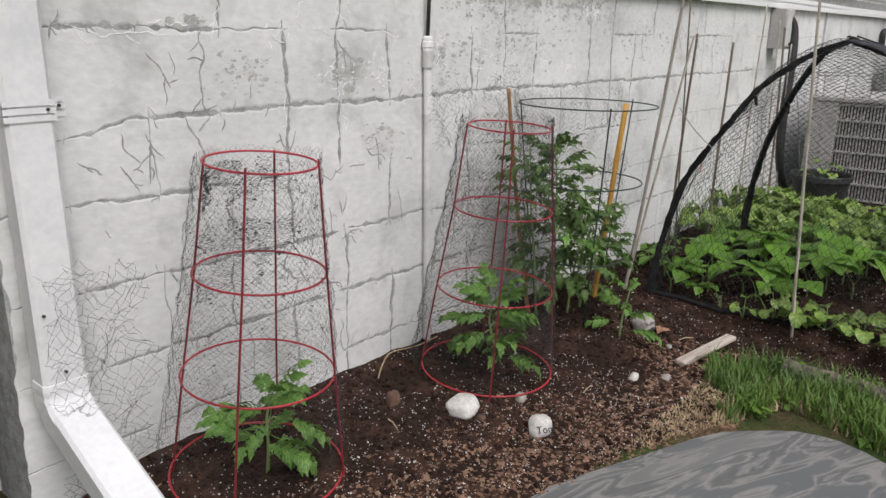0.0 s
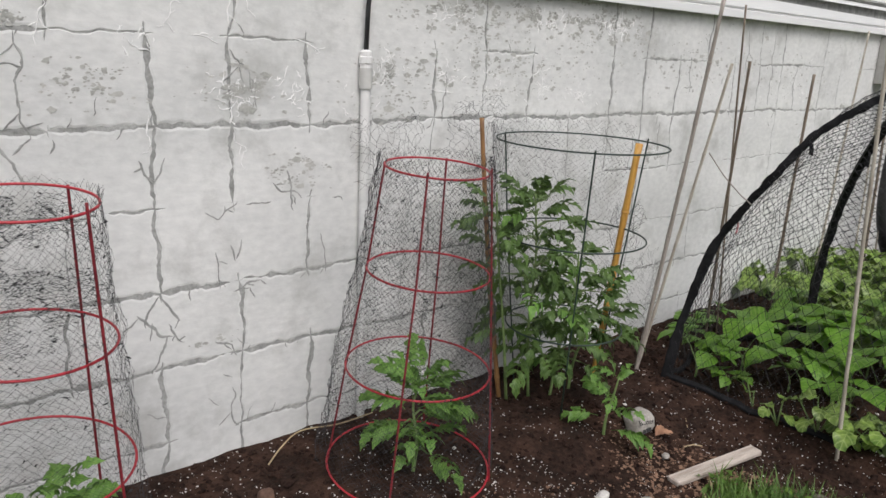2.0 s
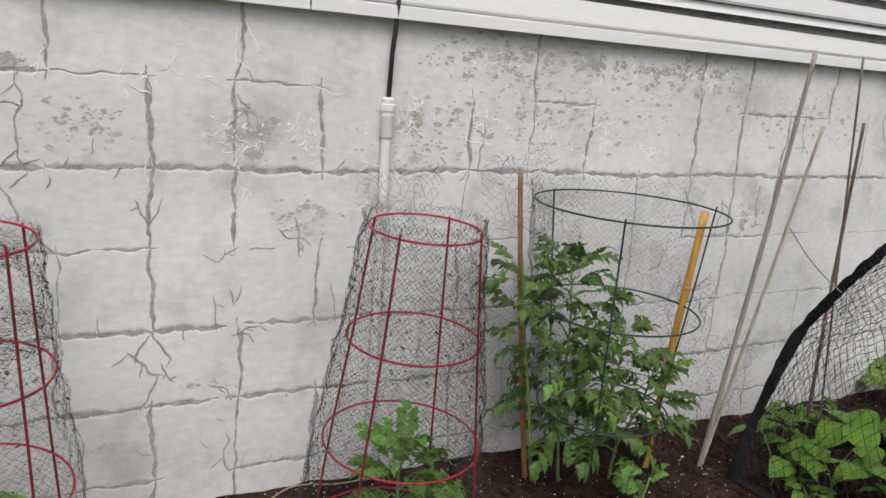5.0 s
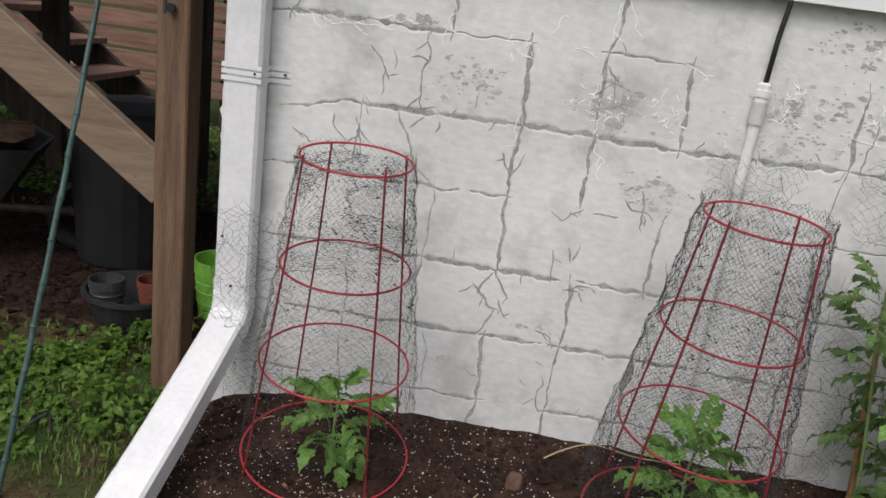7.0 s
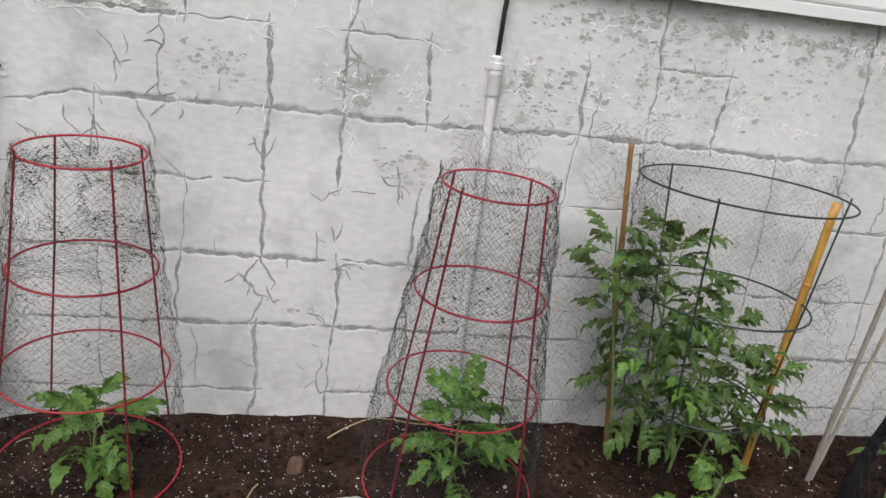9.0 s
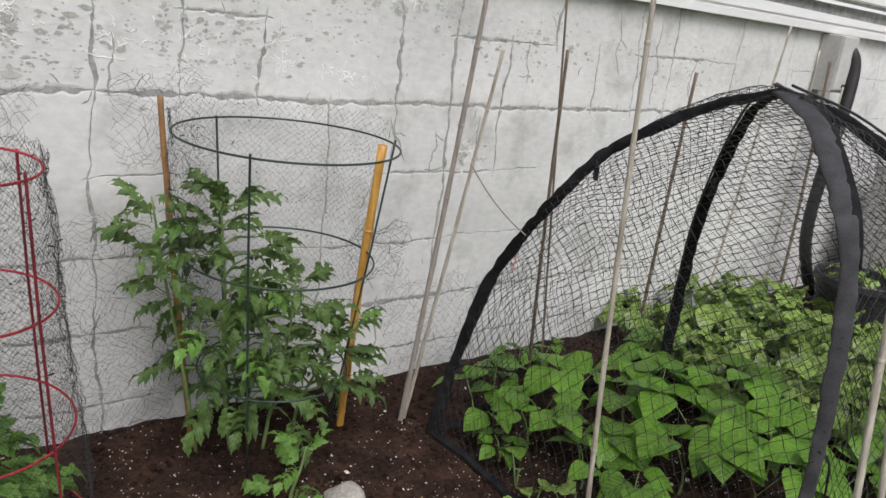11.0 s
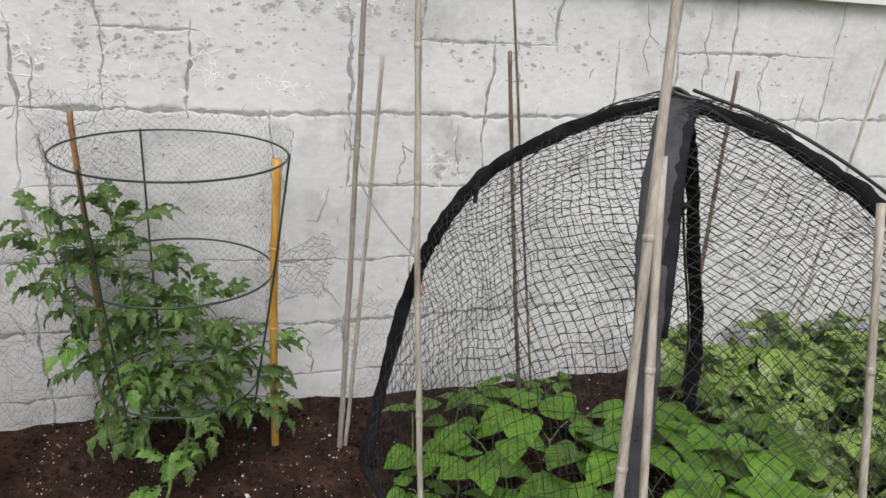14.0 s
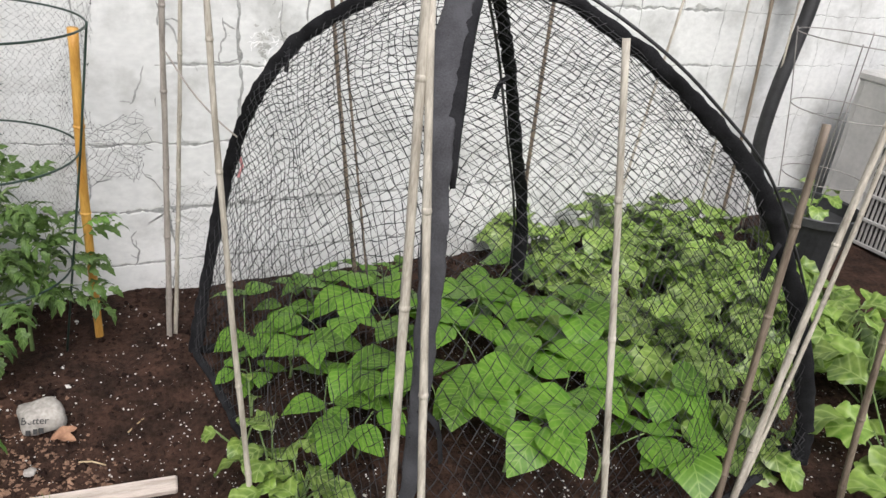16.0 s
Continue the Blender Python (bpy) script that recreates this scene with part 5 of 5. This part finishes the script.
def lettering(words, host, at, size):
    """Hand-painted words, as a part of the stone."""
    cu = bpy.data.curves.new("lettering", "FONT")
    cu.body, cu.size, cu.extrude, cu.align_x, cu.align_y = words, size, 0.0004, "CENTER", "CENTER"
    tmp = bpy.data.objects.new("lettering", cu)
    scene.collection.objects.link(tmp)
    me = bpy.data.meshes.new_from_object(tmp.evaluated_get(bpy.context.evaluated_depsgraph_get()))
    bpy.data.objects.remove(tmp)
    me.materials.clear()
    me.materials.append(INK)
    ob = new("lettering", me)
    ob.parent = host
    ob.matrix_basis = at
    return tagged(ob, "black hand-painted words")


stone("rounded white stone lying on dark soil", -0.315, -0.448, 0.054, 0.044, 0.026, 1.0, WHITE_STONE, turn=10)
s2 = stone("pale plant-marker stone painted with a plant name", -0.192, -0.643, 0.038, 0.030, 0.033, 2.0, WHITE_STONE, sink=0.2)
lettering("Tom", s2, pose(-0.016, -0.032, 0.006, 65, 0, -35), 0.030)
s3 = stone("pale plant-marker stone painted with black words", 0.688, -0.535, 0.050, 0.038, 0.036, 3.0, sink=0.2)
lettering("Better", s3, pose(-0.014, -0.036, 0.016, 50, 0, -15), 0.022)
g = Geo()
for bx, bw in ((-0.030, 0.010), (-0.016, 0.008), (-0.004, 0.010)):
    g.box(pose(bx, -0.043, -0.008, 70, 0, -15), bw, 0.012, 0.002, 0.0005)
part("lettering", g, INK, s3, "faded black strokes")
stone("small grey angular stone on soil", -0.125, -0.525, 0.020, 0.016, 0.016, 4.0)
stone("small brown stone half sunk in soil", -0.44, -0.275, 0.022, 0.020, 0.026, 5.0, SANDSTONE)
stone("small brown stone beside a white one", -0.30, -0.505, 0.014, 0.012, 0.009, 6.0, SANDSTONE)
stone("white chip of plaster on soil", 0.345, -0.675, 0.020, 0.013, 0.014, 8.0, WHITE_STONE)
stone("tan pebble on soil", 0.44, -0.75, 0.020, 0.014, 0.010, 9.0)
stone("tan pebble near a painted stone", 0.655, -0.66, 0.012, 0.010, 0.008, 10.0)

g = Geo()
g.box(pose(0, 0, 0), 0.36, 0.044, 0.018, 0.004)
single("board", g, PALE_WOOD, "pale weathered wooden board lying on soil", "board", at=pose(0.757, -0.766, -0.046, 2, -1.5, -9))
g = Geo()
pts = smooth_path([(0.80, -1.03, -0.05), (0.785, -1.15, -0.045), (0.80, -1.28, -0.055), (0.76, -1.45, -0.05), (0.78, -1.62, -0.06)], 26)
g.tube(pts, [0.036 * (0.85 + 0.4 * noise.noise((i * 0.4, 0, 3))) for i in range(27)], 12, True, 0.7)
single("log", g, LOGWOOD, "grey weathered driftwood log edging the bed", "log", smooth=True)
g = Geo()
outline = []
for i in range(40):
    a = 2 * math.pi * i / 40
    k = 1 + 0.05 * noise.noise((math.cos(a) * 2, math.sin(a) * 2, 3))
    outline.append((math.copysign(abs(math.cos(a)) ** 0.55, math.cos(a)) * 0.62 * k, math.copysign(abs(math.sin(a)) ** 0.55, math.sin(a)) * 0.44 * k))
g.add([(x, y, 0) for x, y in outline] + [(x * 0.992, y * 0.99, 0.022) for x, y in outline] + [(x * 0.975, y * 0.97, 0.028) for x, y in outline],
      [(i, (i + 1) % 40, 40 + (i + 1) % 40, 40 + i) for i in range(40)] + [(40 + i, 40 + (i + 1) % 40, 80 + (i + 1) % 40, 80 + i) for i in range(40)] + [tuple(range(80, 120))])
single("slab", g, slab_material(), "grey stepping slab with pale muddy swirls", "slab", at=pose(-0.24, -1.31, -0.097, 0.5, 0, -22))
g = Geo()
g.tube(smooth_path([(-0.36, -0.13, 0.03), (-0.30, -0.09, 0.045), (-0.22, -0.05, 0.05), (-0.10, -0.06, 0.04), (0.03, -0.04, 0.03)], 20), 0.0022, 6)
single("twig", g, STRAW, "thin pale dry stalk on the soil", "twig")
for x, y, a, ln in ((0.86, -0.60, 40, 0.09), (0.75, -0.66, -30, 0.06), (-1.15, -0.15, 30, 0.05), (-0.55, -0.40, 70, 0.06), (0.1, -0.62, 10, 0.05)):
    z = ground_z(x, y) + 0.006
    c, s = math.cos(radians(a)) * ln, math.sin(radians(a)) * ln
    g = Geo()
    g.tube([(0, 0, 0), (c * 0.5, s * 0.5, 0.006), (c, s, 0)], 0.0018, 5)
    single("twig", g, STRAW, "small dry stalk lying on soil", "twig", "dry stalks on the soil", at=pose(x, y, z))
g = Geo()
blade(g, pose(0, 0, 0), 0.055, 0.014, oval, 0.5, -0.3, 0.2, 7)
blade(g, pose(0.006, 0.014, 0.004, 10, 0, -50), 0.042, 0.012, oval, 0.5, -0.2, 0.2, 7)
single("dry_leaf", g, DRYLEAF, "curled dry brown leaf leaning on a painted stone", "leaf", at=pose(0.700, -0.590, ground_z(0.700, -0.590) + 0.010, 0, 15, -75), smooth=True)

g = Geo()
g.tube([(0, 0, -0.03), (0, 0, 0.075), (-0.006, -0.003, 0.08), (-0.11, -0.045, 0.006)], 0.0035, 6)
single("bent_wire", g, SLOT, "short bent dark wire stake in the grass", "wire stake", at=pose(-1.69, -0.28, ground_z(-1.69, -0.28)))

# ---- deck, steps and clutter past the corner ----
deck = thing("deck", "raised wooden deck on square posts above dark ground", "deck", pose(-1.53, 0.10, -0.10))
g = Geo()
g.box(pose(0, 0, 0.67), 0.092, 0.092, 1.34, 0.005)
part("post", g, TIMBER, deck, "reddish brown treated post")
g = Geo()
g.box(pose(-0.485, -0.015, 1.005, 0, 36, 0), 1.16, 0.04, 0.135, 0.004)
part("brace", g, BRACE, deck, "pale diagonal brace")
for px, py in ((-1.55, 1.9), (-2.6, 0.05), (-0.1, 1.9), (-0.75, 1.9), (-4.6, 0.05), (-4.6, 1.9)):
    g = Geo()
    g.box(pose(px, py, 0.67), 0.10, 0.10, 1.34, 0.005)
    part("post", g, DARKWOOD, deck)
# deck top out of view, kept low and wide to shade the ground below
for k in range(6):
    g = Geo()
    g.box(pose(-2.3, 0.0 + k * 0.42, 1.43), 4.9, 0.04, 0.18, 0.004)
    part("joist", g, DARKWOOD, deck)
plank = Geo()
plank.box(pose(0, 0, 0), 0.138, 2.2, 0.03, 0.003)
plank = plank.mesh("plank", STEPWOOD)
for k in range(33):
    part("plank", plank, None, deck, at=pose(-4.63 + k * 0.145, 0.95, 1.54))
g = Geo()
g.tube([(0.0, -0.05, 1.165), (0.0, -0.065, 1.165)], 0.012, 8)
g.tube([(-0.004, -0.06, 1.19), (-0.004, -0.085, 1.185), (-0.004, -0.085, 1.15)], 0.005, 8)
part("hook", g, SLOT, deck, "dark iron hook")

stairs = thing("stairs", "reddish wooden steps with dark side stringers", "stairs", pose(-3.3, 2.15, -0.10))
for k in range(7):
    g = Geo()
    g.box(pose(-0.24 * k + 0.45, 0.5, 0.20 + 0.18 * k), 0.28, 1.0, 0.04, 0.004)
    part("tread", g, STEPWOOD, stairs)
for sy in (-0.02, 1.02):
    g = Geo()
    g.box(pose(-0.27, sy, 0.62, 0, 36.9, 0), 2.2, 0.04, 0.24, 0.004)
    part("stringer", g, DARKWOOD, stairs)

fence = thing("plank_wall", "reddish brown horizontal plank wall in the yard", "fence", pose(-4.6, 4.2, -0.10))
for k in range(9):
    g = Geo()
    g.box(pose(0, 0, 0.35 + 0.16 * k), 3.4, 0.03, 0.135, 0.004)
    part("plank", g, STEPWOOD, fence)
for px in (-1.6, 0, 1.6):
    g = Geo()
    g.box(pose(px, 0.05, 0.85), 0.09, 0.06, 1.7, 0.004)
    part("post", g, DARKWOOD, fence)
bench = thing("picnic_bench", "low grey weathered plank bench on the lawn", "bench", pose(-4.5, 3.2, -0.10, 0, 0, 20))
for k in range(3):
    g = Geo()
    g.box(pose(0, -0.15 + 0.15 * k, 0.43), 1.7, 0.135, 0.035, 0.004)
    part("plank", g, PALE_WOOD, bench)
for px in (-0.6, 0.6):
    g = Geo()
    g.box(pose(px, 0, 0.205), 0.08, 0.40, 0.41, 0.004)
    part("leg", g, DARKWOOD, bench)
# added dark backdrop for the black gap between post and downspout
g = Geo()
g.box(pose(-1.78, 3.1, 0.95), 0.9, 0.1, 2.1, 0.01)
single("shade_wall", g, BLOCK, "added dark wall standing in for the deep shade behind the deck post", "wall", kind="structure")

bin_ = thing("rubbish_bin", "dark grey plastic bin standing in weeds under the deck", "bin", pose(-2.20, 1.12, -0.09, 0, 0, 20))
g = Geo()
g.lathe(pose(0, 0, 0), [(0.0, 0.0), (0.20, 0.0), (0.215, 0.02), (0.25, 0.60), (0.262, 0.61), (0.262, 0.64), (0.25, 0.645)], 24)
part("body", g, BIN, bin_)
g = Geo()
g.lathe(pose(0, 0, 0.635), [(0.272, 0.0), (0.272, 0.03), (0.25, 0.05), (0.10, 0.075), (0.0, 0.078)], 24)
part("lid", g, BIN, bin_)

tub = thing("plastic_tub", "black plastic tub filled with empty pots", "tub", pose(-1.86, 0.50, -0.085, 0, 0, 25))
g = Geo()
g.lathe(pose(0, 0, 0), [(0.0, 0.005), (0.13, 0.0), (0.165, 0.11), (0.178, 0.115), (0.178, 0.13), (0.162, 0.13), (0.14, 0.03), (0.0, 0.025)], 28)
part("body", g, POT_BLACK, tub)


def flower_pot(label, x, y, z, r, h, mat, tilt=0):
    pot_ = thing("flower_pot", label, "plant pot", pose(x, y, z, tilt, 0, 0))
    g = Geo()
    g.lathe(pose(0, 0, 0), [(0.0, 0.004), (r * 0.75, 0.0), (r * 0.94, h * 0.8), (r, h * 0.8), (r, h), (r * 0.93, h), (r * 0.72, 0.01), (0.0, 0.01)], 24)
    shell = part("body", g, mat, pot_)
    for k in (0.3, 0.5, 0.65):
        g = Geo()
        g.ring(pose(0, 0, h * k), r * lerp(0.75, 0.94, k / 0.8), 0.003, 24, 5)
        part("band", g, mat, shell)


flower_pot("grey ribbed plastic pot in a black tub", -1.93, 0.44, -0.06, 0.062, 0.15, POT_GREY)
flower_pot("terracotta red plastic pot in a black tub", -1.78, 0.50, -0.06, 0.062, 0.15, POT_RED)
flower_pot("lime green plastic pot behind the post", -1.60, 0.66, -0.09, 0.10, 0.24, POT_GREEN)

barrow = thing("wheelbarrow", "old wheelbarrow with a rusty dirt-filled tray", "wheelbarrow", pose(-2.82, 0.78, -0.09, 0, 0, 35))
g = Geo()
rim = [(-0.34, -0.24), (0.34, -0.28), (0.42, 0.0), (0.34, 0.28), (-0.34, 0.24)]
low = [(x * 0.6, y * 0.6) for x, y in rim]
g.add([(x, y, 0.52) for x, y in rim] + [(x, y, 0.28) for x, y in low] + [(x * 0.96, y * 0.96, 0.515) for x, y in rim] + [(x * 0.8, y * 0.8, 0.45) for x, y in rim],
      [(i, (i + 1) % 5, 5 + (i + 1) % 5, 5 + i) for i in range(5)] + [(5, 6, 7, 8, 9)] + [(i, (i + 1) % 5, 10 + (i + 1) % 5, 10 + i) for i in range(5)] + [(10 + i, 10 + (i + 1) % 5, 15 + (i + 1) % 5, 15 + i) for i in range(5)])
part("tray", g, POT_BLACK, barrow)
g = Geo()
n = 9
g.add([(lerp(-0.30, 0.34, i / (n - 1)), lerp(-0.2, 0.2, j / (n - 1)), 0.535 + 0.05 * noise.noise((i * 0.7, j * 0.7, 1))) for j in range(n) for i in range(n)], [(j * n + i, j * n + i + 1, (j + 1) * n + i + 1, (j + 1) * n + i) for j in range(n - 1) for i in range(n - 1)])
part("load", g, SANDSTONE, barrow, "brown earth")
for sy in (-0.2, 0.2):
    g = Geo()
    g.tube([(0.55, sy * 0.3, 0.20), (0.0, sy, 0.30), (-0.75, sy * 1.3, 0.46)], 0.018, 8)
    part("handle", g, DARKWOOD, barrow)
    g = Geo()
    g.tube([(-0.2, sy, 0.32), (-0.28, sy, 0.0)], 0.014, 8)
    part("leg", g, SLOT, barrow)
g = Geo()
g.ring(pose(0.55, 0, 0.18, 90, 0, 0), 0.15, 0.03, 24, 8)
part("wheel", g, BLACK, barrow)

# ---- loose stuff: perlite, chips, clods, grass, weeds ----
r = random.Random(21)


def scatter(name, label, category, mat, count, region, size, flat, shape):
    """Many small pieces on the ground, as one object of stuff."""
    g = Geo()
    tries = 0
    done = 0
    while done < count and tries < count * 6:
        tries += 1
        x, y = region()
        if not shape(x, y):
            continue
        s = size * min(2.2, math.exp(r.gauss(0, 0.5)))
        z = ground_z(x, y) + s * 0.25 * flat
        m = pose(x, y, z, r.uniform(-25, 25), r.uniform(-25, 25), r.uniform(0, 360))
        ps = [(s * r.uniform(0.6, 1.2), 0, 0), (0, s * r.uniform(0.5, 1.0), 0), (-s * r.uniform(0.6, 1.2), 0, 0), (0, -s * r.uniform(0.5, 1.0), 0), (0, 0, s * flat * r.uniform(0.6, 1.1)), (0, 0, -s * flat)]
        g.add([m @ Vector(p) for p in ps], [(0, 1, 4), (1, 2, 4), (2, 3, 4), (3, 0, 4), (1, 0, 5), (2, 1, 5), (3, 2, 5), (0, 3, 5)])
        done += 1
    return single(name, g, mat, label, category, kind="stuff")


def in_bed(x, y):
    return bed(x, y) > 0.55 and y < -0.01


def near_bed():
    return r.uniform(-1.35, 2.9), r.uniform(-1.6, 0)


scatter("perlite", "white perlite grains scattered over dark soil", "perlite", PERLITE, 13000, near_bed, 0.0018, 0.7, lambda x, y: in_bed(x, y) and noise.noise((x * 3, y * 3, 7)) > -0.25 and r.random() < lerp(0.35, 1.0, step(-0.25, -0.75, y)) * (1.0 if x < 0.3 else 0.4))
scatter("perlite_crumbs", "larger pale perlite crumbs on the soil", "perlite", PERLITE, 300, near_bed, 0.0042, 0.7, in_bed)
scatter("soil_clods", "dark crumbly clods of soil", "soil", CLOD, 9500, near_bed, 0.0070, 0.7, in_bed)
# extra dark crumbs that put the deck's shade into the soil colour
scatter("deck_shade_soil", "dark soil crumbs deepening the shade under the deck", "soil", CLOD, 9000, lambda: (r.uniform(-3.6, -1.42), r.uniform(0.15, 1.9)), 0.012, 0.5, lambda x, y: r.random() < step(0.1, 0.5, y))
scatter("bark_chips", "brown bark and straw chips at the bed's edge", "mulch", CHIP, 9500, lambda: (r.uniform(-1.0, 0.9), r.uniform(-1.2, -0.35)), 0.0048, 0.35, lambda x, y: bed(x, y) > 0.02 and r.random() < step(0.0, 0.35, 0.42 - (y - bed_edge(x))))


def grass(name, label, count, region, height, mat, keep):
    g = Geo()
    done = tries = 0
    while done < count and tries < count * 5:
        tries += 1
        x, y = region()
        if not keep(x, y):
            continue
        done += 1
        h = height * r.uniform(0.5, 1.25)
        a = r.uniform(0, 2 * math.pi)
        b = r.uniform(0.15, 0.75) * h
        z = ground_z(x, y) - 0.004
        c, s, w = math.cos(a), math.sin(a), 0.0017 + 0.0010 * r.random()
        g.add([(x - s * w, y + c * w, z), (x + s * w, y - c * w, z), (x + c * b * 0.35 + s * w * 0.8, y + s * b * 0.35 - c * w * 0.8, z + h * 0.6), (x + c * b * 0.35 - s * w * 0.8, y + s * b * 0.35 + c * w * 0.8, z + h * 0.6), (x + c * b, y + s * b, z + h * 0.95)], [(0, 1, 2, 3), (3, 2, 4)])
    return single(name, g, mat, label, "grass", kind="stuff")


def off_slab(x, y):
    u, v = x + 0.20, y + 1.31
    c, s = math.cos(radians(22)), math.sin(radians(22))
    return abs(u * c - v * s) > 0.63 or abs(u * s + v * c) > 0.45


grass("lawn_grass", "long green grass at the edge of the bed", 8500, lambda: (r.uniform(0.30, 1.0), r.uniform(-2.1, -0.74)), 0.085, GRASS, lambda x, y: noise.noise((x * 9, y * 9, 3)) + r.random() * 0.9 > 0.25 and bed(x, y) < 0.6 and off_slab(x, y) and y < -0.70 - 0.3 * max(0, 0.45 - x))
grass("yard_grass", "green grass growing beside the house", 14000, lambda: (r.uniform(-3.4, -1.30), r.uniform(-1.3, 0.35)), 0.030, GRASS, lambda x, y: bed(x, y) < 0.4 and (noise.noise((x * 2.2, y * 2.2, 4)) + 0.5 * noise.noise((x * 7, y * 7, 4)) > -0.02 or r.random() < 0.1))
grass("path_grass", "short grass beside the slab", 5000, lambda: (r.uniform(-2.4, 3.2), r.uniform(-2.4, -0.8)), 0.04, GRASS, lambda x, y: bed(x, y) < 0.3 and off_slab(x, y))
grass("far_grass", "green grass beyond the air conditioner", 5000, lambda: (r.uniform(3.0, 5.5), r.uniform(-2.4, -0.9)), 0.06, GRASS, lambda x, y: bed(x, y) < 0.5)
grass("dead_grass", "dead tan blades among the green grass", 1300, lambda: (r.uniform(0.25, 1.0), r.uniform(-1.5, -0.76)), 0.040, STRAW, lambda x, y: bed(x, y) < 0.6 and off_slab(x, y) and y < -0.70 - 0.3 * max(0, 0.45 - x))
grass("dry_grass", "dry straw at the edge of the slab", 3800, lambda: (r.uniform(-0.05, 0.62), r.uniform(-1.30, -0.86)), 0.014, STRAW, off_slab)


def weeds(name, label, count, keep, region, height):
    g = Geo()
    done = tries = 0
    while done < count and tries < count * 6:
        tries += 1
        x, y = region()
        if not keep(x, y):
            continue
        done += 1
        z = ground_z(x, y)
        h = height * r.uniform(0.4, 1.2)
        for k in range(12):
            blade(g, pose(x + r.gauss(0, 0.022), y + r.gauss(0, 0.022), z + h * r.uniform(0.3, 1), r.uniform(-30, 30), r.gauss(0, 15), r.uniform(0, 360)), r.uniform(0.018, 0.042), r.uniform(0.006, 0.013), oval, 0.2, 0.5, 0.05, 4)
        g.tube([(x, y, z - 0.01), (x, y, z + h * 0.8)], 0.0016, 4)
    return single(name, g, WEED, label, "weeds", kind="stuff", smooth=True)


weeds("weeds", "bright green leafy weeds beside the deck post", 230, lambda x, y: noise.noise((x * 2.6, y * 2.6, 9)) > 0.08 and not (-1.6 < x and y > 0.1), lambda: (r.uniform(-3.4, -1.42), r.uniform(-0.45, 0.5)), 0.09)
weeds("low_weeds", "low leafy weeds and clover beside the downspout", 260, lambda x, y: noise.noise((x * 2.3, y * 2.3, 5)) > 0.0, lambda: (r.uniform(-2.9, -1.42), r.uniform(-1.1, 0.2)), 0.04)
weeds("far_weeds", "bright sunlit weeds behind the deck", 900, lambda x, y: not (x > -2.5 and y < 1.7), lambda: (r.uniform(-5.2, -1.9), r.uniform(1.5, 3.6)), 0.20)
weeds("bed_weeds", "low green weeds among the grass", 60, lambda x, y: bed(x, y) < 0.5 and off_slab(x, y), lambda: (r.uniform(0.3, 1.0), r.uniform(-1.6, -0.8)), 0.05)
